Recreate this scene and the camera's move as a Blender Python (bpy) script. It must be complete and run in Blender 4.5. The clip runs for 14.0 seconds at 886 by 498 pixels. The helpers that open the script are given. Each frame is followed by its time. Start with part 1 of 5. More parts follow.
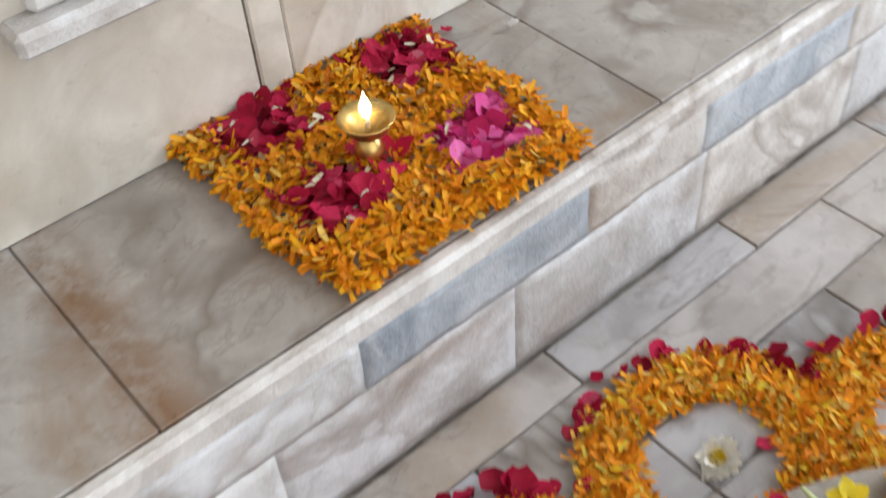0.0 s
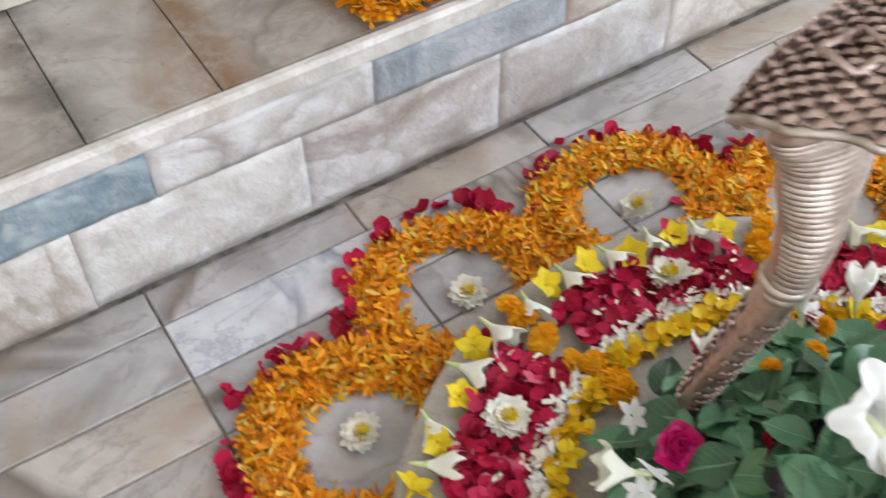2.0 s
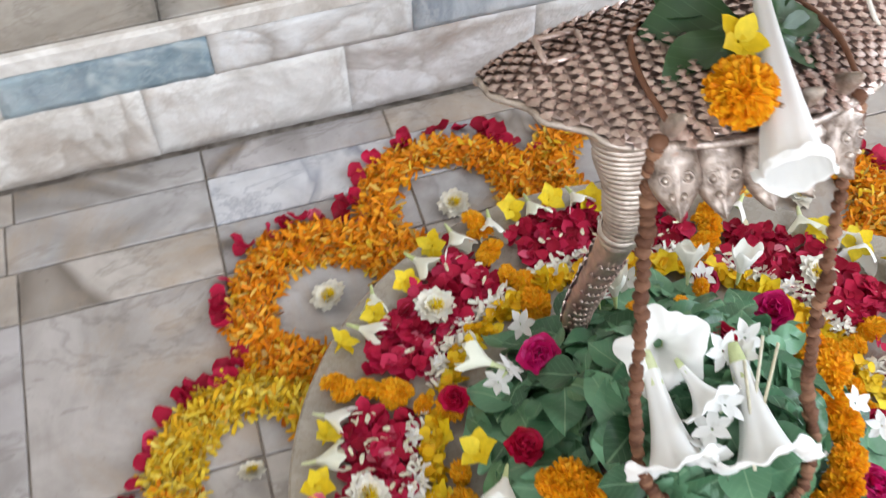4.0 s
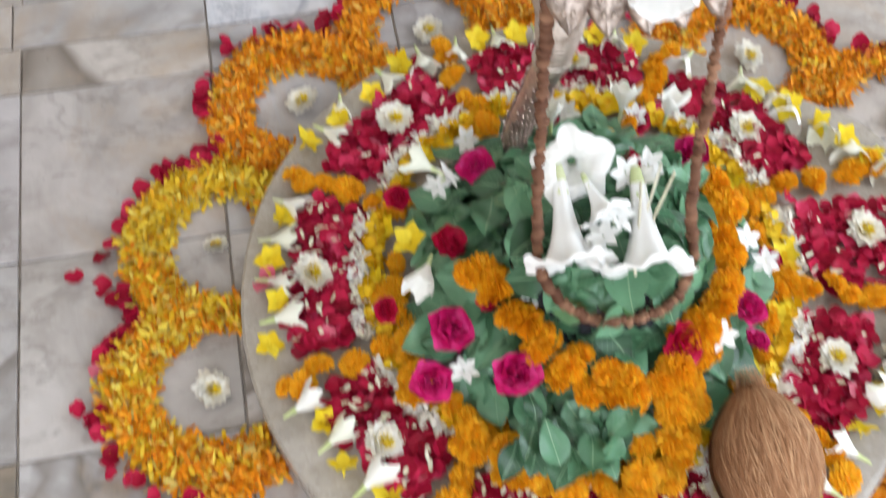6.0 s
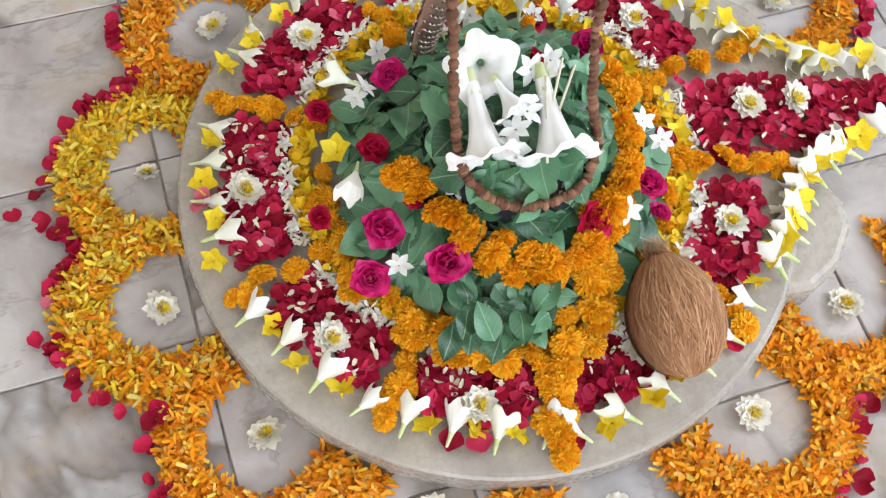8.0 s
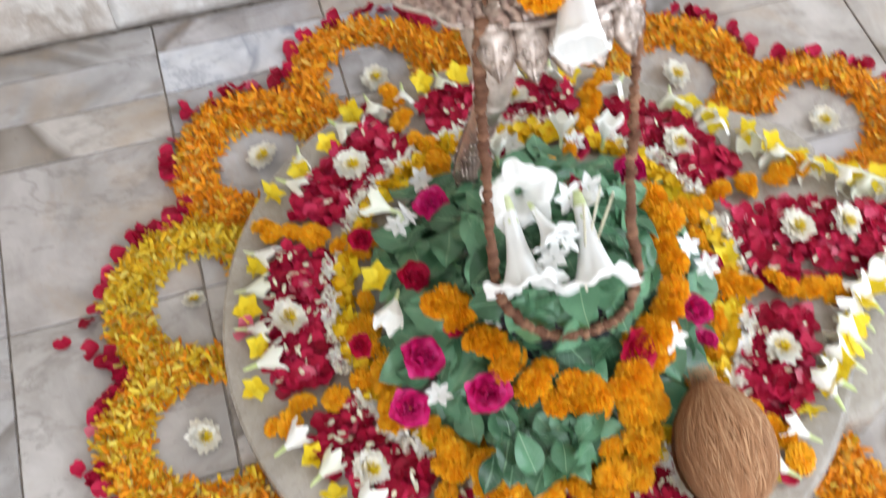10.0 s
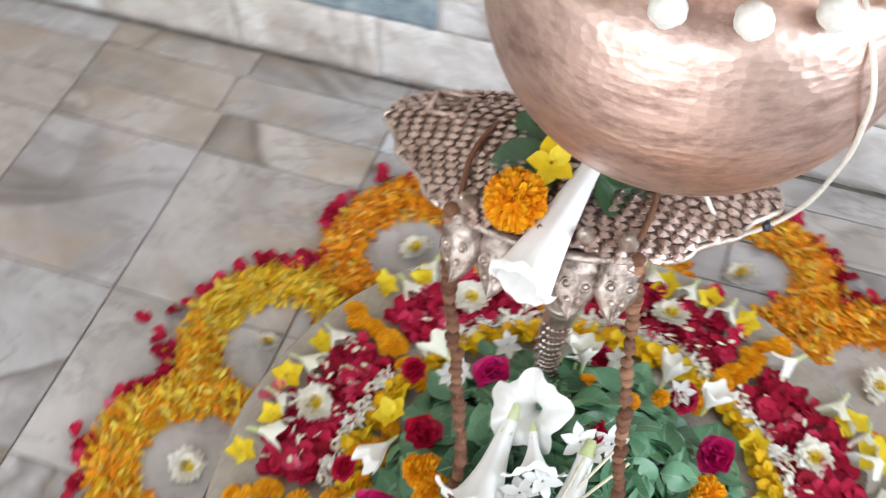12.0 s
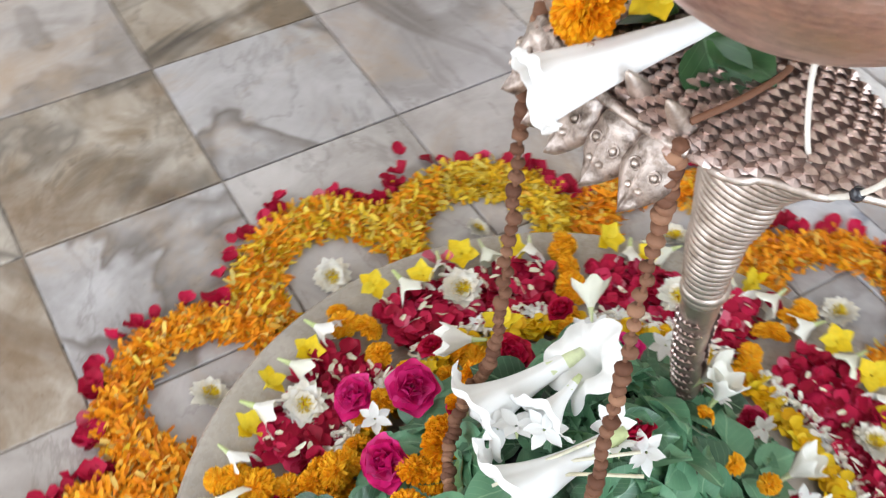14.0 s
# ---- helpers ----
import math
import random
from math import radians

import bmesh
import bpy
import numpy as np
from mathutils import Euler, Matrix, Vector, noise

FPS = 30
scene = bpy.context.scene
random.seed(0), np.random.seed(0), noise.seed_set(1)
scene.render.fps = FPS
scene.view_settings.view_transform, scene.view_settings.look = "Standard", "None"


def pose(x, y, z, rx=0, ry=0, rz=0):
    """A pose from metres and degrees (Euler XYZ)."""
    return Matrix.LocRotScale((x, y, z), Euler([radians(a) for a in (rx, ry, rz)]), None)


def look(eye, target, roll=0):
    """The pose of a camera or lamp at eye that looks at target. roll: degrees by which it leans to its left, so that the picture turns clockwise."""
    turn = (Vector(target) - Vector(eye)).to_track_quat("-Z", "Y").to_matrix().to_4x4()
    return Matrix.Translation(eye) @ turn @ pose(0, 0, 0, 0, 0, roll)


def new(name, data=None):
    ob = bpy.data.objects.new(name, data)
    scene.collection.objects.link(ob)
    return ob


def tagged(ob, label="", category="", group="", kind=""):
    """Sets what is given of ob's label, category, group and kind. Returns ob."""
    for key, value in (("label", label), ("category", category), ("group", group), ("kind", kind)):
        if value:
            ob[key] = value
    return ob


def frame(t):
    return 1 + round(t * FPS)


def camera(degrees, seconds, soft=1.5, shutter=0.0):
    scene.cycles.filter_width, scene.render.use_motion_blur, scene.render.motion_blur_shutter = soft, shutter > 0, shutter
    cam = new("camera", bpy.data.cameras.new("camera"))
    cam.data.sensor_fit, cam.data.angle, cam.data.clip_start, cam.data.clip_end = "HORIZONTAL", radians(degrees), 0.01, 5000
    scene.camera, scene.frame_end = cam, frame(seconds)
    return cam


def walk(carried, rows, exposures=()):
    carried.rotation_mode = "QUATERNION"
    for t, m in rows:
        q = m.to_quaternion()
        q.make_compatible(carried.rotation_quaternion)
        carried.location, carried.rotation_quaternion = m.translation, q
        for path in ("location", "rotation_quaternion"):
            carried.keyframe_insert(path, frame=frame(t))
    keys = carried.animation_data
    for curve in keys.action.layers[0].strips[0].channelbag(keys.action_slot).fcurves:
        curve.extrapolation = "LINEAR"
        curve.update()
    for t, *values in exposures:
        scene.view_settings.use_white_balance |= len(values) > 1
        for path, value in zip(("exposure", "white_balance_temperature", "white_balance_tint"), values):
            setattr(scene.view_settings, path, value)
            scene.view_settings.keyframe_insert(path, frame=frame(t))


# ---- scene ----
cam = camera(44.9, 14.0, soft=1.2, shutter=0.85)
PATH = [
    (0, (-0.266, 0.108, 0.614), (0.584, 1.222, -0.813), -4.8),
    (0.5, (-0.308, 0.068, 0.642), (0.531, 1.135, -0.826), -5.2),
    (1, (-0.351, 0.014, 0.648), (0.455, 1.09, -0.833), -5.6),
    (1.5, (-0.384, -0.067, 0.667), (0.341, 1.046, -0.828), -4.2),
    (2, (-0.367, -0.141, 0.673), (0.314, 0.987, -0.832), -1.5),
    (2.2, (-0.357, -0.152, 0.675), (0.324, 0.975, -0.831), -1.4),
    (4.3, (-0.24, -0.335, 0.787), (0.029, 0.84, -0.809), -2.6),
    (4.5, (-0.25, -0.349, 0.794), (0.013, 0.819, -0.807), -2.5),
    (5, (-0.273, -0.381, 0.807), (-0.044, 0.778, -0.806), -2.5),
    (5.5, (-0.244, -0.39, 0.814), (-0.055, 0.736, -0.829), -1.9),
    (6, (-0.215, -0.406, 0.828), (0.016, 0.57, -0.902), 3.1),
    (6.5, (-0.217, -0.416, 0.848), (0.02, 0.442, -0.943), 3.7),
    (7, (-0.23, -0.424, 0.874), (0.089, 0.384, -0.927), 8.2),
    (7.2, (-0.234, -0.427, 0.881), (0.118, 0.365, -0.921), 9.8),
    (9.3, (-0.251, -0.441, 0.882), (0.141, 0.377, -0.9), 6.2),
    (9.5, (-0.239, -0.441, 0.882), (0.122, 0.44, -0.877), 3.4),
    (10, (-0.218, -0.432, 0.882), (0.082, 0.573, -0.822), 0.3),
    (10.5, (-0.186, -0.41, 0.86), (0.046, 0.719, -0.774), -1.2),
    (11, (-0.115, -0.391, 0.854), (-0.034, 0.793, -0.756), -2.2),
    (11.5, (-0.03, -0.355, 0.843), (-0.149, 0.861, -0.741), -0.7),
    (12, (0.031, -0.351, 0.849), (-0.372, 0.785, -0.747), -1.0),
    (12.5, (0.109, -0.356, 0.833), (-0.529, 0.674, -0.758), -0.3),
    (13, (0.172, -0.358, 0.825), (-0.642, 0.563, -0.752), 0.2),
    (13.2, (0.187, -0.339, 0.817), (-0.686, 0.543, -0.751), 0.5),
    (13.5, (0.2, -0.308, 0.766), (-0.774, 0.526, -0.768), 1.3),
    (14, (0.22, -0.263, 0.715), (-0.886, 0.423, -0.804), 1.7),
]
walk(cam, [(t, look(eye, target, roll)) for t, eye, target, roll in PATH], ((0, -0.14), (1, -0.15), (2.2, -0.07), (5, -0.03), (7.2, 0.05), (9.3, 0.05), (10.8, 0.03), (11.6, -0.05), (14, 0.0)))

# ---- light ----
world = bpy.data.worlds.new("sky")
scene.world = world
world.use_nodes = True
wn = world.node_tree.nodes
sky = wn.new("ShaderNodeTexSky")
sky.sky_type, sky.sun_disc = "NISHITA", False
sky.sun_elevation, sky.sun_rotation = radians(58), radians(180)
wn["Background"].inputs["Strength"].default_value = 0.10
world.node_tree.links.new(sky.outputs[0], wn["Background"].inputs["Color"])


def sun_lamp():
    d = bpy.data.lights.new("sun", "SUN")
    d.energy, d.angle, d.color = 4.8, radians(0.5), (1.0, 0.93, 0.87)
    o = new("sun", d)
    o.matrix_world = look((0.0, -2.0, 3.2), (0, 0, 0))
    return o


def opening_lamp(name, eye, target, sx, sy, power, color):
    d = bpy.data.lights.new(name, "AREA")
    d.shape, d.size, d.size_y, d.energy, d.color = "RECTANGLE", sx, sy, power, color
    o = new(name, d)
    o.matrix_world = look(eye, target)
    return o


sun_lamp()
opening_lamp("daylight_south", (-0.3, -1.72, 1.12), (-0.3, 0, 1.12), 1.5, 1.75, 40, (0.875, 0.925, 1.0))
opening_lamp("daylight_east", (1.53, -0.35, 1.25), (0, -0.35, 1.25), 1.1, 1.7, 49, (0.80, 0.89, 1.0))


# ---- materials ----
def shader(name):
    m = bpy.data.materials.new(name)
    m.use_nodes = True
    nt = m.node_tree
    return m, nt, nt.nodes["Principled BSDF"], nt.links


def node(nt, kind, **kw):
    n = nt.nodes.new(kind)
    for k, v in kw.items():
        n.inputs[k].default_value = v
    return n


def ramp(nt, stops):
    r = nt.nodes.new("ShaderNodeValToRGB")
    e = r.color_ramp.elements
    while len(e) < len(stops):
        e.new(0.5)
    for i, (p, c) in enumerate(stops):
        e[i].position, e[i].color = p, (*c, 1)
    return r


def bump(nt, b, height, strength, distance):
    n = node(nt, "ShaderNodeBump", Strength=strength, Distance=distance)
    nt.links.new(height, n.inputs["Height"])
    nt.links.new(n.outputs[0], b.inputs["Normal"])


def marble(name, light, mid, vein, rough=0.32, tint=0.12, rust=0.0, scale=1.0, relief=0.1, warm=(0.55, 0.42, 0.29), grain=120.0, veins=0.85, bed=0.004, rlo=0.50, mott=0.45, mscale=16.0):
    """Veined marble: broad clouds, thin dark veins, a rusty stain and a little tint from slab to slab."""
    m, nt, b, ln = shader(name)
    pos = nt.nodes.new("ShaderNodeNewGeometry").outputs["Position"]
    info = nt.nodes.new("ShaderNodeObjectInfo")
    shift = nt.nodes.new("ShaderNodeVectorMath")
    shift.operation = "MULTIPLY_ADD"
    comb = nt.nodes.new("ShaderNodeCombineXYZ")
    for i, k in enumerate((31.0, 17.0, 7.0)):
        mm = nt.nodes.new("ShaderNodeMath")
        mm.operation = "MULTIPLY"
        mm.inputs[1].default_value = k
        ln.new(info.outputs["Random"], mm.inputs[0])
        ln.new(mm.outputs[0], comb.inputs[i])
    ln.new(pos, shift.inputs[0])
    shift.inputs[1].default_value = (1, 1, 1)
    ln.new(comb.outputs[0], shift.inputs[2])
    cloud = node(nt, "ShaderNodeTexNoise", Scale=9 * scale, Detail=6.0, Roughness=0.6, Distortion=1.2)
    ln.new(shift.outputs[0], cloud.inputs["Vector"])
    c1 = ramp(nt, [(0.36, mid), (0.60, light)])
    ln.new(cloud.outputs["Fac"], c1.inputs[0])
    vn = node(nt, "ShaderNodeTexNoise", Scale=3.2 * scale, Detail=4.0, Roughness=0.55, Distortion=0.9)
    ln.new(shift.outputs[0], vn.inputs["Vector"])
    vr = ramp(nt, [(0.43, (0, 0, 0)), (0.497, (1, 1, 1)), (0.525, (0, 0, 0))])
    ln.new(vn.outputs["Fac"], vr.inputs[0])
    vp = node(nt, "ShaderNodeTexNoise", Scale=3.1 * scale, Detail=2.0)
    ln.new(shift.outputs[0], vp.inputs["Vector"])
    vg = ramp(nt, [(0.41, (0, 0, 0)), (0.60, (veins, veins, veins))])
    ln.new(vp.outputs["Fac"], vg.inputs[0])
    mul = nt.nodes.new("ShaderNodeMath")
    mul.operation = "MULTIPLY"
    ln.new(vr.outputs[0], mul.inputs[0])
    ln.new(vg.outputs[0], mul.inputs[1])
    fv = node(nt, "ShaderNodeTexNoise", Scale=5.5 * scale, Detail=7.0, Roughness=0.62, Distortion=0.5)
    sw = nt.nodes.new("ShaderNodeMapping")
    sw.inputs["Rotation"].default_value, sw.inputs["Scale"].default_value = (0, 0, 0.7), (1.0, 2.2, 1.0)
    ln.new(shift.outputs[0], sw.inputs["Vector"])
    ln.new(sw.outputs[0], fv.inputs["Vector"])
    fr = ramp(nt, [(0.455, (0, 0, 0)), (0.485, (0.4 * veins,) * 3), (0.50, (0, 0, 0))])
    ln.new(fv.outputs["Fac"], fr.inputs[0])
    both = nt.nodes.new("ShaderNodeMath")
    both.operation = "MAXIMUM"
    ln.new(mul.outputs[0], both.inputs[0])
    ln.new(fr.outputs[0], both.inputs[1])
    mx = nt.nodes.new("ShaderNodeMix")
    mx.data_type = "RGBA"
    ln.new(both.outputs[0], mx.inputs[0])
    ln.new(c1.outputs[0], mx.inputs[6])
    mx.inputs[7].default_value = (*vein, 1)
    mot = node(nt, "ShaderNodeTexNoise", Scale=mscale * scale, Detail=6.0, Roughness=0.62, Distortion=1.2)
    ln.new(shift.outputs[0], mot.inputs["Vector"])
    mr = ramp(nt, [(0.34, (0.74, 0.72, 0.70)), (0.62, (1.06, 1.06, 1.06))])
    ln.new(mot.outputs["Fac"], mr.inputs[0])
    mo = nt.nodes.new("ShaderNodeMix")
    mo.data_type, mo.blend_type = "RGBA", "MULTIPLY"
    mo.inputs[0].default_value = mott
    ln.new(mx.outputs[2], mo.inputs[6])
    ln.new(mr.outputs[0], mo.inputs[7])
    # slab tint
    tr = ramp(nt, [(0.0, (0.82, 0.84, 0.88)), (0.3, (1, 1, 1)), (0.62, (1, 0.95, 0.89)), (0.85, (0.86, 0.81, 0.75)), (1.0, (0.93, 0.93, 0.98))])
    ln.new(info.outputs["Random"], tr.inputs[0])
    tm = nt.nodes.new("ShaderNodeMix")
    tm.data_type, tm.blend_type = "RGBA", "MULTIPLY"
    tm.inputs[0].default_value = tint
    ln.new(mo.outputs[2], tm.inputs[6])
    ln.new(tr.outputs[0], tm.inputs[7])
    out = tm.outputs[2]
    if rust:
        rn = node(nt, "ShaderNodeTexNoise", Scale=5.0 * scale, Detail=7.0, Roughness=0.7, Distortion=0.6)
        off = nt.nodes.new("ShaderNodeVectorMath")
        off.inputs[1].default_value = (3.3, 1.7, 9.1)
        ln.new(shift.outputs[0], off.inputs[0])
        ln.new(off.outputs[0], rn.inputs["Vector"])
        rr = ramp(nt, [(rlo, (0, 0, 0)), (rlo + 0.18, (rust, rust, rust))])
        ln.new(rn.outputs["Fac"], rr.inputs[0])
        rm = nt.nodes.new("ShaderNodeMix")
        rm.data_type = "RGBA"
        ln.new(rr.outputs[0], rm.inputs[0])
        ln.new(out, rm.inputs[6])
        rm.inputs[7].default_value = (*warm, 1)
        out = rm.outputs[2]
    ln.new(out, b.inputs["Base Color"])
    fine = node(nt, "ShaderNodeTexNoise", Scale=grain, Detail=5.0, Roughness=0.7)
    ln.new(pos, fine.inputs["Vector"])
    rg = ramp(nt, [(0.3, (rough - 0.08,) * 3), (0.7, (rough + 0.14,) * 3)])
    ln.new(fine.outputs["Fac"], rg.inputs[0])
    ln.new(rg.outputs[0], b.inputs["Roughness"])
    bump(nt, b, fine.outputs["Fac"], relief, bed)
    return m


def petal(name, stops, rough=0.5, gloss=0.2, grain=260.0, trans=0.15, vary=0.7):
    """Flower or leaf tissue: the tint runs from petal to petal."""
    m, nt, b, ln = shader(name)
    geo = nt.nodes.new("ShaderNodeNewGeometry")
    info = nt.nodes.new("ShaderNodeObjectInfo")
    add = nt.nodes.new("ShaderNodeMath")
    add.operation = "ADD"
    ln.new(geo.outputs["Random Per Island"], add.inputs[0])
    ln.new(info.outputs["Random"], add.inputs[1])
    fr = nt.nodes.new("ShaderNodeMath")
    fr.operation = "FRACT"
    ln.new(add.outputs[0], fr.inputs[0])
    r = ramp(nt, stops)
    ln.new(fr.outputs[0], r.inputs[0])
    n = node(nt, "ShaderNodeTexNoise", Scale=grain, Detail=3.0)
    ln.new(geo.outputs["Position"], n.inputs["Vector"])
    v = ramp(nt, [(0.25, (0.72, 0.72, 0.72)), (0.75, (1.0, 1.0, 1.0))])
    ln.new(n.outputs["Fac"], v.inputs[0])
    mx = nt.nodes.new("ShaderNodeMix")
    mx.data_type, mx.blend_type = "RGBA", "MULTIPLY"
    mx.inputs[0].default_value = vary
    ln.new(r.outputs[0], mx.inputs[6])
    ln.new(v.outputs[0], mx.inputs[7])
    ln.new(mx.outputs[2], b.inputs["Base Color"])
    b.inputs["Roughness"].default_value = rough
    b.inputs["Specular IOR Level"].default_value = gloss
    bump(nt, b, n.outputs["Fac"], 0.25, 0.001)
    if trans:
        t = nt.nodes.new("ShaderNodeBsdfTranslucent")
        ln.new(mx.outputs[2], t.inputs["Color"])
        s = nt.nodes.new("ShaderNodeMixShader")
        s.inputs[0].default_value = trans
        ln.new(b.outputs[0], s.inputs[1])
        ln.new(t.outputs[0], s.inputs[2])
        ln.new(s.outputs[0], nt.nodes["Material Output"].inputs["Surface"])
    return m


def leaf_tissue(name, stops, vein):
    """A leaf blade with a pale midrib and slanting side veins."""
    m = petal(name, stops, rough=0.38, gloss=0.5, grain=90.0, trans=0.12)
    nt, ln = m.node_tree, m.node_tree.links
    b = nt.nodes["Principled BSDF"]
    gen = nt.nodes.new("ShaderNodeTexCoord").outputs["Generated"]
    sep = nt.nodes.new("ShaderNodeSeparateXYZ")
    ln.new(gen, sep.inputs[0])

    def calc(op, p, q):
        n = nt.nodes.new("ShaderNodeMath")
        n.operation = op
        for k, v in enumerate((p, q)):
            if isinstance(v, (int, float)):
                n.inputs[k].default_value = v
            elif v is not None:
                ln.new(v, n.inputs[k])
        return n.outputs[0]

    off = calc("ABSOLUTE", calc("SUBTRACT", sep.outputs["X"], 0.5), None)
    mid = calc("LESS_THAN", off, 0.018)
    saw = calc("FRACT", calc("MULTIPLY", calc("SUBTRACT", sep.outputs["Y"], calc("MULTIPLY", off, 0.75)), 7.0), None)
    side = calc("MULTIPLY", calc("LESS_THAN", saw, 0.09), 0.35)
    fac = calc("MULTIPLY", calc("MAXIMUM", mid, side), 0.6)
    mx = nt.nodes.new("ShaderNodeMix")
    mx.data_type = "RGBA"
    old = b.inputs["Base Color"].links[0].from_socket
    ln.new(fac, mx.inputs[0])
    ln.new(old, mx.inputs[6])
    mx.inputs[7].default_value = (*vein, 1)
    ln.new(mx.outputs[2], b.inputs["Base Color"])
    return m


def hammered(name, base, dirt, rough):
    """Beaten metal: rows of small flat dents over fine horizontal scratches."""
    m = metal(name, base, dirt, rough, 42.0, 0.2, (1, 1, 2.2))
    nt, ln = m.node_tree, m.node_tree.links
    geo = nt.nodes.new("ShaderNodeTexCoord")
    mp = nt.nodes.new("ShaderNodeMapping")
    mp.inputs["Scale"].default_value = (1, 1, 1.5)
    ln.new(geo.outputs["Object"], mp.inputs["Vector"])
    vo = node(nt, "ShaderNodeTexVoronoi", Scale=190.0, Randomness=0.6)
    ln.new(mp.outputs[0], vo.inputs["Vector"])
    old = nt.nodes["Principled BSDF"].inputs["Normal"].links[0].from_node
    n2 = node(nt, "ShaderNodeBump", Strength=0.22, Distance=0.0012)
    ln.new(vo.outputs["Distance"], n2.inputs["Height"])
    ln.new(old.outputs[0], n2.inputs["Normal"])
    ln.new(n2.outputs[0], nt.nodes["Principled BSDF"].inputs["Normal"])
    return m


def metal(name, base, dirt, rough, scale=40.0, relief=0.15, streak=(1, 1, 1), metallic=1.0):
    m, nt, b, ln = shader(name)
    geo = nt.nodes.new("ShaderNodeNewGeometry")
    mp = nt.nodes.new("ShaderNodeMapping")
    mp.inputs["Scale"].default_value = streak
    ln.new(geo.outputs["Position"], mp.inputs["Vector"])
    n = node(nt, "ShaderNodeTexNoise", Scale=scale, Detail=7.0, Roughness=0.65)
    ln.new(mp.outputs[0], n.inputs["Vector"])
    r = ramp(nt, [(0.34, dirt), (0.55, base)])
    ln.new(n.outputs["Fac"], r.inputs[0])
    ln.new(r.outputs[0], b.inputs["Base Color"])
    b.inputs["Metallic"].default_value = metallic
    g = ramp(nt, [(0.3, (rough + 0.2,) * 3), (0.65, (rough,) * 3)])
    ln.new(n.outputs["Fac"], g.inputs[0])
    ln.new(g.outputs[0], b.inputs["Roughness"])
    bump(nt, b, n.outputs["Fac"], relief, 0.002)
    return m


M_TILE = marble("floor_marble", (0.48, 0.455, 0.445), (0.34, 0.315, 0.30), (0.14, 0.115, 0.095), tint=0.9, rust=0.8, warm=(0.36, 0.265, 0.18), veins=0.9, rlo=0.51)
M_TILE_B = marble("streaked_marble", (0.57, 0.565, 0.58), (0.45, 0.45, 0.48), (0.16, 0.17, 0.22), tint=0.1, rust=0.1, veins=1.0, scale=1.5)
M_TILE_C = marble("brown_marble", (0.44, 0.39, 0.33), (0.22, 0.165, 0.11), (0.045, 0.036, 0.028), tint=0.1, rust=0.95, warm=(0.17, 0.105, 0.055), veins=1.0, rlo=0.47)
M_GROUT = marble("grout", (0.34, 0.30, 0.26), (0.20, 0.165, 0.14), (0.09, 0.075, 0.06), rough=0.8, scale=4.0)
M_DISC = marble("disc_marble", (0.40, 0.36, 0.315), (0.30, 0.265, 0.225), (0.20, 0.18, 0.16), rough=0.25, tint=0.0, rust=0.4, veins=0.5, warm=(0.34, 0.29, 0.22))
M_TREAD = marble("tread_marble", (0.42, 0.39, 0.36), (0.31, 0.28, 0.25), (0.15, 0.115, 0.09), tint=0.35, rust=0.75, scale=1.3, warm=(0.25, 0.165, 0.10), veins=0.8, rlo=0.53)
def stain(m, at, reach, colour, strength):
    """A rusty run along a joint at x = at, broken up by noise."""
    nt, ln = m.node_tree, m.node_tree.links
    b = nt.nodes["Principled BSDF"]
    pos = nt.nodes.new("ShaderNodeNewGeometry").outputs["Position"]
    sep = nt.nodes.new("ShaderNodeSeparateXYZ")
    ln.new(pos, sep.inputs[0])
    n = node(nt, "ShaderNodeTexNoise", Scale=22.0, Detail=6.0, Roughness=0.7)
    ln.new(pos, n.inputs["Vector"])
    d = nt.nodes.new("ShaderNodeMath")
    d.operation = "SUBTRACT"
    ln.new(sep.outputs["X"], d.inputs[0])
    d.inputs[1].default_value = at
    ab = nt.nodes.new("ShaderNodeMath")
    ab.operation = "ABSOLUTE"
    ln.new(d.outputs[0], ab.inputs[0])
    far = node(nt, "ShaderNodeMapRange", **{"From Min": 0.0, "From Max": reach, "To Min": strength, "To Max": 0.0})
    ln.new(ab.outputs[0], far.inputs["Value"])
    pat = ramp(nt, [(0.36, (0, 0, 0)), (0.56, (1, 1, 1))])
    ln.new(n.outputs["Fac"], pat.inputs[0])
    mul = nt.nodes.new("ShaderNodeMath")
    mul.operation = "MULTIPLY"
    ln.new(far.outputs[0], mul.inputs[0])
    ln.new(pat.outputs[0], mul.inputs[1])
    mx = nt.nodes.new("ShaderNodeMix")
    mx.data_type = "RGBA"
    ln.new(mul.outputs[0], mx.inputs[0])
    ln.new(b.inputs["Base Color"].links[0].from_socket, mx.inputs[6])
    mx.inputs[7].default_value = (*colour, 1)
    ln.new(mx.outputs[2], b.inputs["Base Color"])


stain(M_TREAD, -0.178, 0.035, (0.20, 0.11, 0.055), 1.0)
stain(M_TREAD, -0.295, 0.03, (0.09, 0.08, 0.07), 0.9)
M_RISER = marble("riser_marble", (0.72, 0.705, 0.685), (0.54, 0.51, 0.48), (0.30, 0.25, 0.21), rough=0.45, tint=0.6, rust=0.55, relief=0.3, warm=(0.36, 0.28, 0.225), grain=26.0, veins=0.7, scale=1.4, bed=0.02, mott=0.3, mscale=9.0)
M_BLUE = marble("blue_marble", (0.29, 0.37, 0.41), (0.12, 0.18, 0.22), (0.42, 0.48, 0.50), rough=0.45, tint=0.1, relief=0.35, grain=26.0, scale=1.4, bed=0.02, rust=0.3, warm=(0.48, 0.47, 0.47), mott=0.3)
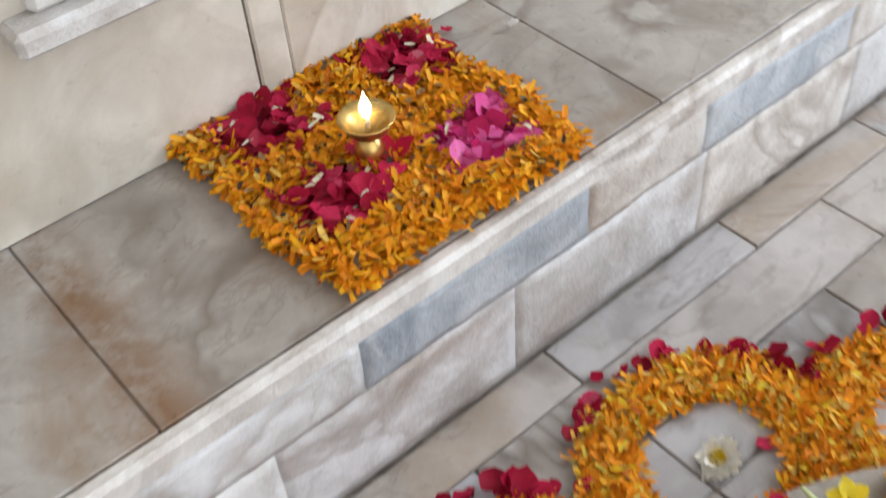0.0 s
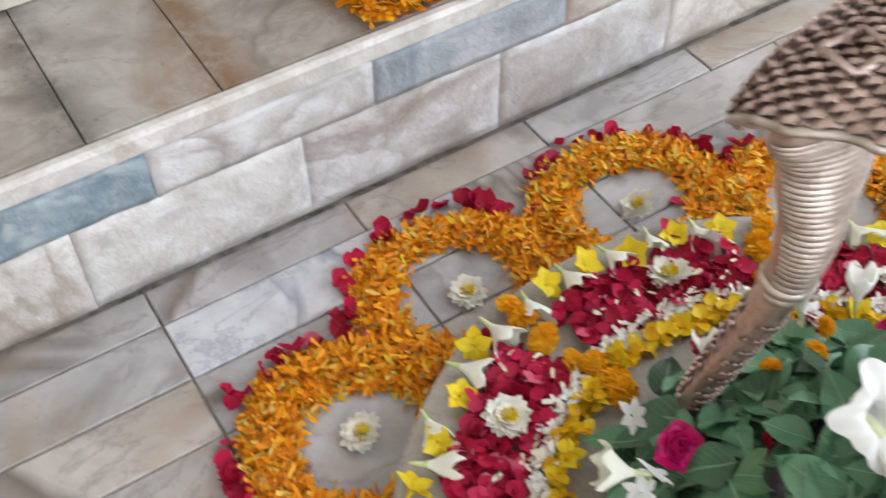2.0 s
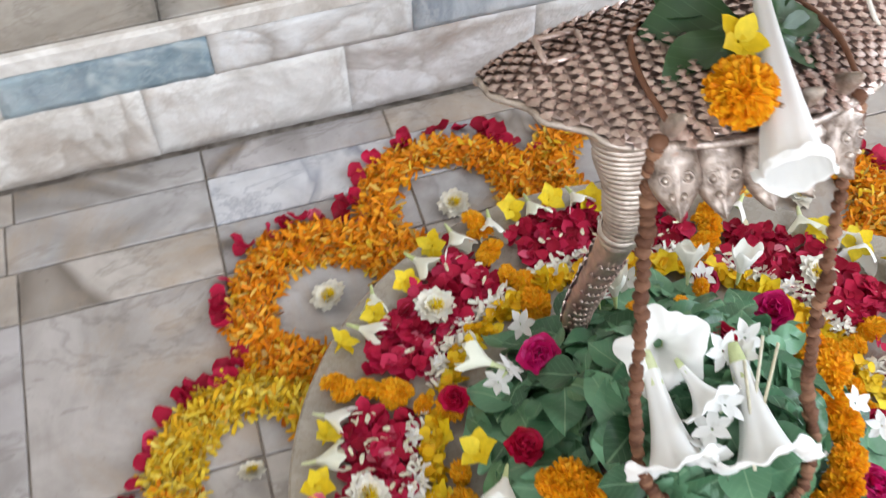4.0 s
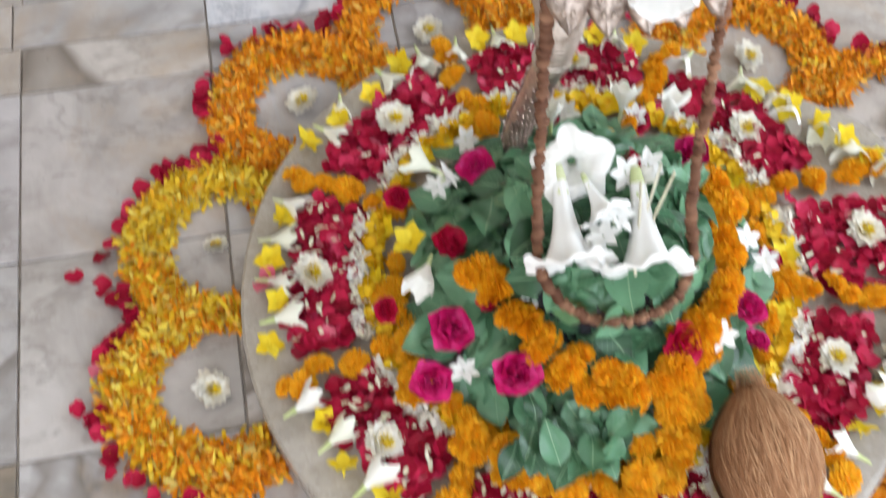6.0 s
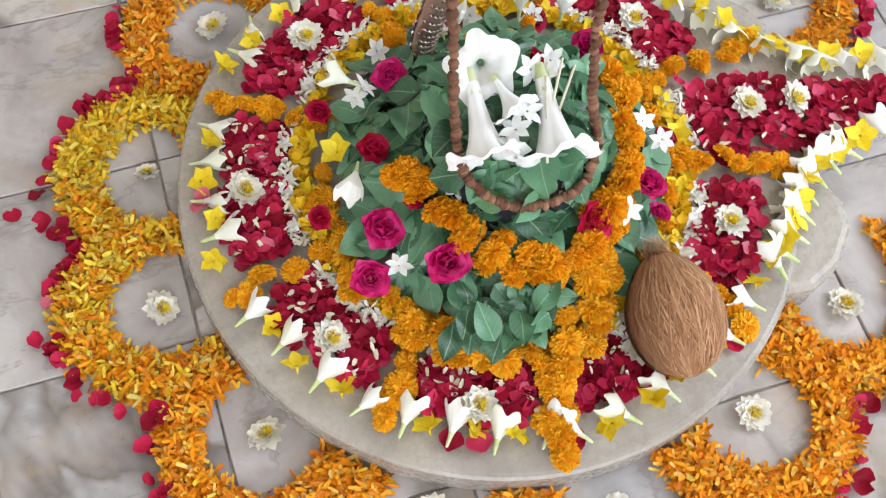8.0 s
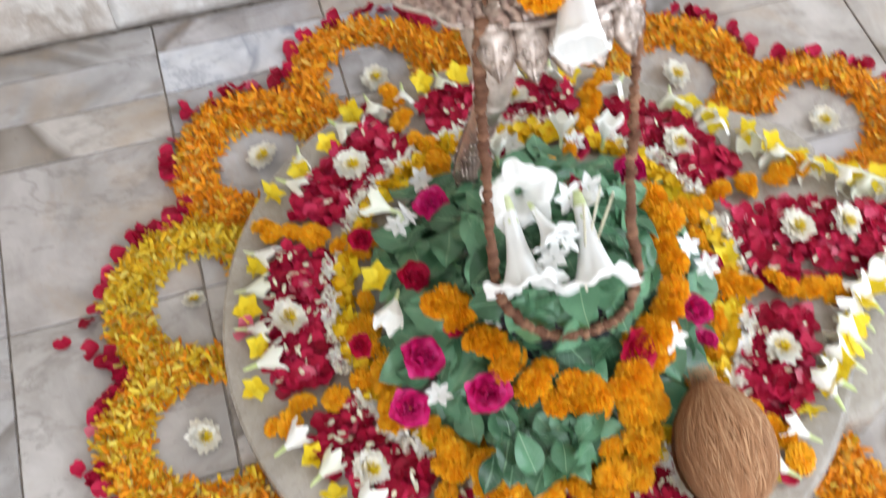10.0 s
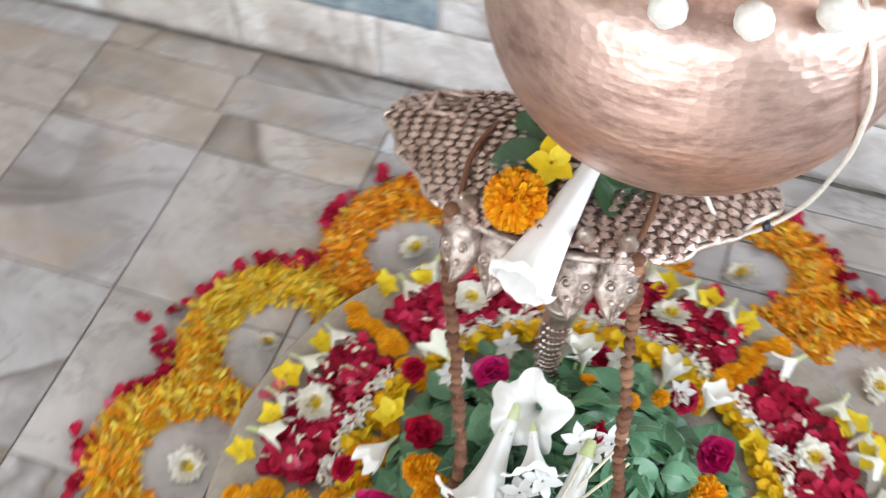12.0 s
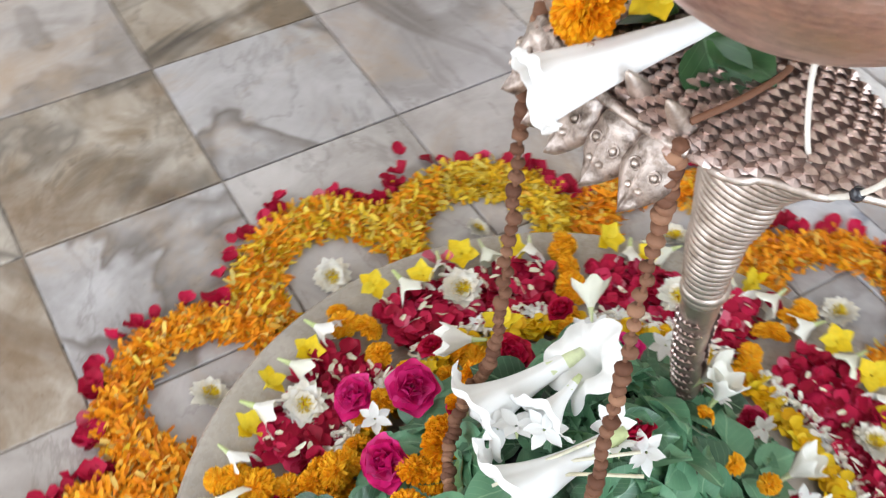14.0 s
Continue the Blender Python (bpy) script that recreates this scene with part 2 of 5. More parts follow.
M_PALEBLUE = marble("pale_blue_marble", (0.50, 0.53, 0.56), (0.24, 0.275, 0.315), (0.56, 0.56, 0.56), rough=0.45, tint=0.1, relief=0.35, grain=26.0, scale=1.2, bed=0.02, rust=0.5, warm=(0.30, 0.32, 0.35), mott=0.3)
M_WALL = marble("wall_marble", (0.70, 0.665, 0.60), (0.55, 0.505, 0.43), (0.33, 0.27, 0.20), tint=0.2, rust=0.5, scale=0.7, warm=(0.38, 0.29, 0.19), veins=0.5, rlo=0.53)
M_PLASTER = marble("plaster", (0.72, 0.69, 0.64), (0.64, 0.61, 0.56), (0.55, 0.52, 0.48), rough=0.7, tint=0.1)
M_ORANGE = petal("marigold_orange", [(0.0, (0.95, 0.39, 0.008)), (0.5, (0.97, 0.49, 0.018)), (0.85, (0.97, 0.56, 0.03)), (1.0, (0.92, 0.50, 0.03))], trans=0.16)
M_SHRED = petal("marigold_shred", [(0.0, (0.50, 0.13, 0.008)), (0.2, (0.84, 0.27, 0.008)), (0.55, (0.94, 0.36, 0.010)), (0.82, (0.95, 0.47, 0.03)), (0.94, (0.90, 0.62, 0.14)), (1.0, (0.30, 0.15, 0.05))], trans=0.16)
M_YELLOW = petal("marigold_yellow", [(0.0, (0.76, 0.40, 0.01)), (0.5, (0.86, 0.60, 0.03)), (0.85, (0.92, 0.74, 0.12)), (1.0, (0.55, 0.42, 0.12))], trans=0.16)
M_GOLD = petal("marigold_gold", [(0.0, (0.86, 0.31, 0.006)), (0.6, (0.94, 0.42, 0.01)), (1.0, (0.95, 0.53, 0.02))], trans=0.16)
M_STRIP = petal("strip_yellow", [(0.0, (0.78, 0.40, 0.008)), (0.5, (0.86, 0.53, 0.012)), (1.0, (0.90, 0.66, 0.04))], trans=0.16)
M_BELL = petal("yellow_bell", [(0.0, (0.84, 0.58, 0.01)), (1.0, (0.90, 0.72, 0.05))])
M_ROSE = petal("rose_red", [(0.0, (0.26, 0.004, 0.02)), (0.45, (0.44, 0.010, 0.045)), (0.85, (0.58, 0.018, 0.075)), (0.96, (0.62, 0.05, 0.13)), (1.0, (0.70, 0.22, 0.28))], rough=0.5, gloss=0.15)
M_CRIMSON = petal("rose_crimson", [(0.0, (0.48, 0.006, 0.03)), (1.0, (0.66, 0.014, 0.09))], rough=0.45)
M_PINK = petal("rose_pink", [(0.0, (0.58, 0.006, 0.12)), (0.7, (0.72, 0.02, 0.20)), (1.0, (0.78, 0.07, 0.30))], rough=0.45)
M_MAGENTA = petal("petal_magenta", [(0.0, (0.46, 0.008, 0.08)), (0.5, (0.64, 0.03, 0.20)), (1.0, (0.80, 0.16, 0.42))], rough=0.42)
M_WHITE = petal("petal_white", [(0.0, (0.87, 0.865, 0.83)), (1.0, (0.91, 0.91, 0.89))], rough=0.5, trans=0.18, grain=60.0, vary=0.25)
M_SOFT = petal("petal_soft_white", [(0.0, (0.82, 0.83, 0.68)), (0.5, (0.87, 0.86, 0.78)), (1.0, (0.90, 0.89, 0.84))], grain=60.0, vary=0.3)
M_IVORY = petal("petal_ivory", [(0.0, (0.84, 0.77, 0.64)), (0.6, (0.90, 0.87, 0.77)), (1.0, (0.90, 0.87, 0.80))])
M_CREAM = petal("petal_cream", [(0.0, (0.80, 0.74, 0.52)), (1.0, (0.86, 0.82, 0.66))])
M_LIME = petal("flower_tube", [(0.0, (0.60, 0.70, 0.30)), (1.0, (0.76, 0.80, 0.50))])
M_LEAF = leaf_tissue("leaf_green", [(0.0, (0.022, 0.070, 0.030)), (0.2, (0.050, 0.140, 0.065)), (0.55, (0.095, 0.240, 0.125)), (0.85, (0.16, 0.35, 0.20)), (1.0, (0.09, 0.20, 0.07))], (0.28, 0.45, 0.27))
M_LEAF_DARK = leaf_tissue("leaf_deep_green", [(0.0, (0.020, 0.055, 0.018)), (1.0, (0.045, 0.115, 0.04))], (0.10, 0.20, 0.09))
M_STEM = petal("stem_green", [(0.0, (0.12, 0.28, 0.06)), (1.0, (0.2, 0.36, 0.1))])
M_STONE = marble("black_stone", (0.03, 0.03, 0.035), (0.016, 0.016, 0.02), (0.06, 0.06, 0.07), rough=0.14, tint=0.0)
M_SILVER = metal("silver", (0.62, 0.54, 0.48), (0.34, 0.27, 0.22), 0.42, 60.0, 0.25)
M_HOOD = metal("silver_dark", (0.66, 0.53, 0.48), (0.44, 0.33, 0.285), 0.38, 60.0, 0.3)
M_HEAD = metal("head_silver", (0.54, 0.46, 0.41), (0.18, 0.135, 0.11), 0.36, 150.0, 0.6)
M_COPPER = hammered("copper", (0.68, 0.50, 0.43), (0.36, 0.24, 0.20), 0.33)
M_BRASS = metal("brass", (0.80, 0.56, 0.20), (0.42, 0.27, 0.09), 0.25, 50.0)
M_BEAD = petal("bead_brown", [(0.0, (0.11, 0.045, 0.025)), (0.6, (0.19, 0.09, 0.052)), (1.0, (0.30, 0.155, 0.09))], rough=0.65, trans=0)
M_HUSK = petal("husk", [(0.0, (0.30, 0.14, 0.065)), (0.6, (0.42, 0.215, 0.11)), (1.0, (0.56, 0.33, 0.18))], rough=0.8, grain=160.0, trans=0)
M_THREAD = petal("cotton", [(0.0, (0.66, 0.62, 0.54)), (1.0, (0.78, 0.74, 0.66))], rough=0.9, trans=0)
M_BALL = petal("white_ball", [(0.0, (0.62, 0.60, 0.54)), (1.0, (0.78, 0.76, 0.70))], rough=0.6, trans=0, grain=400)


def flame_mat():
    m, nt, b, ln = shader("flame")
    e = node(nt, "ShaderNodeEmission", Strength=14.0)
    e.inputs["Color"].default_value = (1.0, 0.72, 0.32, 1)
    ln.new(e.outputs[0], nt.nodes["Material Output"].inputs["Surface"])
    return m


M_FLAME = flame_mat()


# ---- mesh tools ----
def mesh_of(name, bm, material, smooth=True):
    me = bpy.data.meshes.new(name)
    bm.to_mesh(me)
    bm.free()
    me.materials.append(material)
    if smooth:
        me.polygons.foreach_set("use_smooth", [True] * len(me.polygons))
    return me


def raw_mesh(name, verts, faces, material, smooth=True):
    me = bpy.data.meshes.new(name)
    me.from_pydata([tuple(v) for v in verts], [], faces)
    me.materials.append(material)
    if smooth:
        me.polygons.foreach_set("use_smooth", [True] * len(me.polygons))
    return me


def place(name, me, parent=None, m=None, label=""):
    o = new(name, me)
    if parent:
        o.parent = parent
    if m is not None:
        o.matrix_basis = m
    return tagged(o, label)


def part(name, bm, material, parent, label="", smooth=True, m=None):
    return place(name, mesh_of(name, bm, material, smooth), parent, m, label)


def empty(name, m, label, category, group="", kind=""):
    o = new(name)
    o.empty_display_size = 0.01
    o.matrix_basis = m
    return tagged(o, label, category, group, kind)


def facing(p, normal, spin=0.0, s=1.0):
    """The pose at p whose z axis lies along normal, turned by spin about it."""
    q = Vector(normal).normalized().to_track_quat("Z", "Y")
    return Matrix.Translation(p) @ q.to_matrix().to_4x4() @ Matrix.Rotation(spin, 4, "Z") @ Matrix.Scale(s, 4)


def box(x0, y0, z0, x1, y1, z1, bev=0.0):
    bm = bmesh.new()
    bmesh.ops.create_cube(bm, size=1, matrix=Matrix.Translation(((x0 + x1) / 2, (y0 + y1) / 2, (z0 + z1) / 2)) @ Matrix.Diagonal((x1 - x0, y1 - y0, z1 - z0, 1)))
    if bev:
        bmesh.ops.bevel(bm, geom=bm.edges[:], offset=bev, segments=1, affect="EDGES", profile=0.5)
    return bm


def lathe(profile, seg=48, wob=0.0):
    """A turned body from rows of (radius, height)."""
    bm = bmesh.new()
    rings = []
    for r, z in profile:
        if r < 1e-5:
            rings.append([bm.verts.new((0, 0, z))])
        else:
            rings.append([bm.verts.new((r * (1 + wob * math.sin(3 * a + 40 * z)) * math.cos(a), r * math.sin(a), z)) for a in (2 * math.pi * i / seg for i in range(seg))])
    for a, b in zip(rings, rings[1:]):
        n = max(len(a), len(b))
        for i in range(n):
            j = (i + 1) % n
            vs = [a[i % len(a)], a[j % len(a)], b[j % len(b)], b[i % len(b)]]
            vs = list(dict.fromkeys(vs))
            if len(vs) > 2:
                bm.faces.new(vs)
    bmesh.ops.recalc_face_normals(bm, faces=bm.faces[:])
    return bm


def tube(points, radius, seg=6):
    bm = bmesh.new()
    rings = []
    pts = [Vector(p) for p in points]
    for i, p in enumerate(pts):
        d = (pts[min(i + 1, len(pts) - 1)] - pts[max(i - 1, 0)]).normalized()
        q = d.to_track_quat("Z", "Y")
        r = radius[i] if isinstance(radius, (list, tuple)) else radius
        rings.append([bm.verts.new(p + q @ Vector((r * math.cos(a), r * math.sin(a), 0))) for a in (2 * math.pi * k / seg for k in range(seg))])
    for a, b in zip(rings, rings[1:]):
        for k in range(seg):
            bm.faces.new((a[k], a[(k + 1) % seg], b[(k + 1) % seg], b[k]))
    bm.faces.new(rings[0][::-1])
    bm.faces.new(rings[-1])
    return bm


def smooth_line(pts, n):
    """n points on a smooth line through pts."""
    p = [Vector(q) for q in pts]
    p = [2 * p[0] - p[1]] + p + [2 * p[-1] - p[-2]]
    out = []
    for k in range(n):
        u = k / (n - 1) * (len(p) - 3)
        i = min(int(u), len(p) - 4)
        t = u - i
        a, b, c, d = p[i : i + 4]
        out.append(0.5 * (2 * b + (c - a) * t + (2 * a - 5 * b + 4 * c - d) * t * t + (3 * b - a - 3 * c + d) * t**3))
    return out


rnd = random.Random(7)


def cup_verts(m, length, width, cup, curl, nx=3, ny=3, notch=0.0):
    """A cupped petal: rows from its foot at the origin along +y."""
    vs = []
    for j in range(ny + 1):
        v = j / ny
        w = width * 0.5 * (0.28 + 1.25 * math.sin(math.pi * min(1, 0.12 + 0.76 * v)) - 0.28 * v)
        for i in range(nx + 1):
            u = 2 * i / nx - 1
            y = v * length * (1 - 0.10 * u * u * v) - (notch * length * (1 - abs(u)) if j == ny else 0)
            vs.append(m @ Vector((u * w, y, cup * (u * u) * width + curl * length * v * v)))
    fs = [(j * (nx + 1) + i, j * (nx + 1) + i + 1, (j + 1) * (nx + 1) + i + 1, (j + 1) * (nx + 1) + i) for j in range(ny) for i in range(nx)]
    return vs, fs


class Heap:
    """Collects many small petals into one mesh."""

    def __init__(self):
        self.v, self.f = [], []

    def add(self, vs, fs):
        n = len(self.v)
        self.v += vs
        self.f += [tuple(i + n for i in q) for q in fs]

    def mesh(self, name, material, smooth=True):
        return raw_mesh(name, self.v, self.f, material, smooth)


def strip(m, length, width, bend):
    """A shredded floret: a narrow folded tongue."""
    w = width / 2
    vs = [m @ Vector(p) for p in ((-w * 0.5, 0, 0), (w * 0.5, 0, 0), (-w, length * 0.5, bend * 0.6), (0, length * 0.5, bend * 0.6 - w * 0.5), (w, length * 0.5, bend * 0.6), (-w * 0.7, length, bend * 0.2), (w * 0.7, length, bend * 0.2 + w * 0.4))]
    return vs, [(0, 1, 3), (0, 3, 2), (1, 4, 3), (2, 3, 5), (3, 6, 5), (3, 4, 6)]


def rand_pose(x, y, z, tilt=0.6):
    return Matrix.Translation((x, y, z)) @ Matrix.Rotation(rnd.uniform(0, 6.283), 4, "Z") @ Matrix.Rotation(rnd.gauss(0, tilt), 4, "X") @ Matrix.Rotation(rnd.gauss(0, tilt), 4, "Y")


# ---- the setting: floor, step, walls ----
WALL_Y, RISER_Y, TOP_Z = 0.657, 0.457, 0.158
X0, X1, Y0, CEIL = -1.5, 1.5, -1.7, 2.7


def structure(name, bm, material, label, smooth=False):
    return tagged(part(name, bm, material, None, "", smooth), label, name.split("_")[0], "", "structure")


floor = structure("floor", box(X0, Y0, -0.08, X1, RISER_Y + 0.2, -0.003), M_GROUT, "worn marble slab floor with dark joints")
step = structure("step", box(X0, RISER_Y + 0.008, -0.003, X1, WALL_Y + 0.05, TOP_Z - 0.012), M_GROUT, "low marble step with a rough cut riser")
wall_n = structure("wall_north", box(X0 - 0.15, WALL_Y, -0.003, X1 + 0.15, WALL_Y + 0.15, CEIL), M_WALL, "polished cream marble wall behind the step")
structure("wall_west", box(X0 - 0.15, Y0 - 0.15, -0.08, X0, WALL_Y, CEIL), M_PLASTER, "plain pale plaster wall")
structure("ceiling", box(X0 - 0.15, Y0 - 0.15, CEIL, X1 + 0.15, WALL_Y + 0.15, CEIL + 0.12), M_PLASTER, "plain pale plaster ceiling")


def wall_with_opening(name, axis, at0, at1, lo, hi, a, b, top):
    """A wall with one doorway from a to b, up to top."""
    bm = bmesh.new()
    spans = [(lo, a, -0.08, CEIL), (b, hi, -0.08, CEIL), (a, b, top, CEIL), (a, b, -0.08, 0.02)]
    for s0, s1, z0, z1 in spans:
        dx = (at0, s0, z0, at1, s1, z1) if axis == "x" else (s0, at0, z0, s1, at1, z1)
        x0, y0, z0, x1, y1, z1 = dx
        bmesh.ops.create_cube(bm, size=1, matrix=Matrix.Translation(((x0 + x1) / 2, (y0 + y1) / 2, (z0 + z1) / 2)) @ Matrix.Diagonal((x1 - x0, y1 - y0, z1 - z0, 1)))
    return structure(name, bm, M_PLASTER, "pale plaster wall with an open doorway")


south = bmesh.new()
for x0, x1, z0, z1 in ((X0, -1.1, -0.08, CEIL), (0.5, X1, -0.08, CEIL), (-1.1, 0.5, 2.05, CEIL), (-1.1, 0.5, -0.08, 0.02)):
    bmesh.ops.create_cube(south, size=1, matrix=Matrix.Translation(((x0 + x1) / 2, Y0 - 0.02, (z0 + z1) / 2)) @ Matrix.Diagonal((x1 - x0, 0.04, z1 - z0, 1)))
structure("wall_south", south, M_PLASTER, "pale plaster wall with a wide open doorway")
wall_with_opening("wall_east", "x", X1, X1 + 0.15, Y0 - 0.15, WALL_Y, -0.95, 0.25, 2.2)
structure("ground", box(-60, -60, -0.2, 60, 60, -0.09), M_PLASTER, "pale paved ground outside")

# ---- the round base with its spout ----
R_DISC, DISC_Z = 0.283, 0.036


def prism(outline, z0, z1, bev):
    bm = bmesh.new()
    low = [bm.verts.new((x, y, z0)) for x, y in outline]
    f = bm.faces.new(low)
    ext = bmesh.ops.extrude_face_region(bm, geom=[f])
    top = [v for v in ext["geom"] if isinstance(v, bmesh.types.BMVert)]
    for v in top:
        v.co.z = z1
    bmesh.ops.recalc_face_normals(bm, faces=bm.faces[:])
    edges = [e for e in bm.edges if all(abs(v.co.z - z1) < 1e-6 for v in e.verts)]
    bmesh.ops.bevel(bm, geom=edges, offset=bev, segments=3, affect="EDGES", profile=0.6)
    return bm


base = empty("round_base", Matrix.Identity(4), "round cream marble base with a spout, set on the floor", "stone base")
part("disc", prism([(R_DISC * math.cos(2 * math.pi * i / 128) - 0.002, R_DISC * math.sin(2 * math.pi * i / 128) - 0.006) for i in range(128)], 0.0, DISC_Z, 0.006), M_DISC, base, "", False)
part("spout", prism([(0.22, -0.135), (0.262, -0.108), (0.298, -0.088), (0.33, -0.072), (0.38, -0.06), (0.45, -0.053), (0.475, -0.03), (0.475, 0.0), (0.45, 0.018), (0.39, 0.03), (0.34, 0.044), (0.305, 0.068), (0.265, 0.105), (0.22, 0.135)], 0.0, DISC_Z - 0.0006, 0.005), M_DISC, base, "tapering marble spout", False)
part("shoulder", prism([(0.20, -0.192), (0.236, -0.196), (0.27, -0.180), (0.295, -0.152), (0.302, -0.124), (0.294, -0.10), (0.262, -0.09), (0.22, -0.10)], 0.0, DISC_Z - 0.0014, 0.009), M_DISC, base, "rounded marble shoulder beside the spout", False)
part("shoulder", prism([(0.22, 0.09), (0.29, 0.062), (0.312, 0.062), (0.319, 0.080), (0.309, 0.105), (0.288, 0.127), (0.258, 0.147), (0.222, 0.164), (0.18, 0.17)], 0.0, DISC_Z - 0.0014, 0.009), M_DISC, base, "rounded marble shoulder beside the spout", False)

LX, LY = 0.0, -0.022
tagged(part("stone_pillar", lathe([(0.0, 0.0), (0.085, 0.0), (0.085, 0.03), (0.078, 0.045), (0.076, 0.085), (0.073, 0.105), (0.064, 0.124), (0.048, 0.139), (0.025, 0.148), (0.0, 0.151)]), M_STONE, None, "", True, pose(LX, LY, DISC_Z - 0.001)), "polished black rounded stone pillar on the marble base", "stone pillar")


# ---- flowers ----
def marigold_mesh(seed, material, florets=150):
    """A pompon of many short ruffled florets."""
    r = random.Random(seed)
    h = Heap()
    for k in range(florets):
        v = (k + 0.5) / florets
        t = math.acos(1 - 1.12 * v)
        a = 2.39996 * k + r.uniform(-0.2, 0.2)
        n = Vector((math.sin(t) * math.cos(a), math.sin(t) * math.sin(a), math.cos(t)))
        m = Matrix.Translation((n.x * 0.48, n.y * 0.48, 0.12 + n.z * 0.36)) @ Vector((n.x * 1.1 + r.gauss(0, 0.3), n.y * 1.1 + r.gauss(0, 0.3), 0.5 * n.z + 0.1)).to_track_quat("Y", "Z").to_matrix().to_4x4() @ Matrix.Rotation(r.uniform(-1.2, 1.2), 4, "Y")
        h.add(*cup_verts(m, r.uniform(0.24, 0.36), 0.30, 0.25, -0.3 + r.uniform(-0.2, 0.2), 2, 1, 0.15))
    rows = []
    for j in range(5):
        t = 1.75 * (j + 0.3) / 5
        rows.append([Vector((0.5 * math.sin(t) * math.cos(6.283 * i / 10), 0.5 * math.sin(t) * math.sin(6.283 * i / 10), 0.12 + 0.38 * math.cos(t))) for i in range(10)])
    h.add([v for row in rows for v in row], [(10 * j + i, 10 * j + (i + 1) % 10, 10 * j + 10 + (i + 1) % 10, 10 * j + 10 + i) for j in range(4) for i in range(10)])
    return h.mesh("marigold_head", material, False)


def chrysanthemum(seed):
    r = random.Random(seed)
    h = Heap()
    for layer, (tilt, n, ln) in enumerate(((4, 15, 0.95), (15, 14, 0.82), (30, 10, 0.6))):
        for k in range(n):
            a = 6.283 * (k + 0.5 * layer + r.uniform(-0.25, 0.25)) / n
            m = Matrix.Rotation(a, 4, "Z") @ Matrix.Translation((0, 0.1, 0.04 + 0.05 * layer)) @ Matrix.Rotation(radians(tilt + r.uniform(-9, 9)), 4, "X")
            h.add(*cup_verts(m, ln * r.uniform(0.85, 1.1), 0.46, 0.12, 0.05, 2, 3))
    return h.mesh("ray_petals", M_IVORY)


def disc_florets(seed):
    r = random.Random(seed)
    h = Heap()
    for k in range(70):
        a, q = 2.39996 * k, 0.46 * math.sqrt(k / 70)
        m = Matrix.Translation((q * math.cos(a), q * math.sin(a), 0.20)) @ Matrix.Rotation(a, 4, "Z") @ Matrix.Rotation(radians(60 + r.uniform(-20, 20)), 4, "X")
        h.add(*strip(m, 0.20, 0.12, 0.02))
    return h.mesh("flower_centre", M_BELL)


def small_trumpet(seed):
    """A thin funnel flower along +z: a narrow tube, then five pointed, limp and uneven lobes."""
    r = random.Random(40 + seed)
    lobes, seg = 5, 40
    flat, lean = r.uniform(0.62, 0.95), r.uniform(-0.12, 0.12)
    reach = [r.uniform(0.82, 1.18) for _ in range(lobes)]
    rows = []
    bm = bmesh.new()
    prof = [(0.075, 0.34), (0.105, 0.44), (0.16, 0.54), (0.22, 0.64), (0.28, 0.74), (0.335, 0.83), (0.385, 0.91), (0.43, 0.975), (0.455, 1.01)]
    for k, (rad, v) in enumerate(prof):
        g = (k / (len(prof) - 1)) ** 2
        ring = []
        for i in range(seg):
            a = 6.283 * i / seg
            tip = (0.5 + 0.5 * math.cos(lobes * a)) ** 1.5
            rr = rad * (1 + 0.05 * math.cos(lobes * a)) * (1 + 0.10 * g * math.sin(3 * a + seed))
            z = v + g * (0.22 * tip * reach[round(i * lobes / seg) % lobes] - 0.08) + 0.03 * g * math.sin(11 * a + 2 * seed)
            ring.append(bm.verts.new((rr * math.cos(a) + lean * g, rr * math.sin(a) * (1 - (1 - flat) * g), z * 0.92)))
        rows.append(ring)
    for a, b in zip(rows, rows[1:]):
        for i in range(seg):
            bm.faces.new((a[i], a[(i + 1) % seg], b[(i + 1) % seg], b[i]))
    return mesh_of("corolla", bm, M_SOFT)


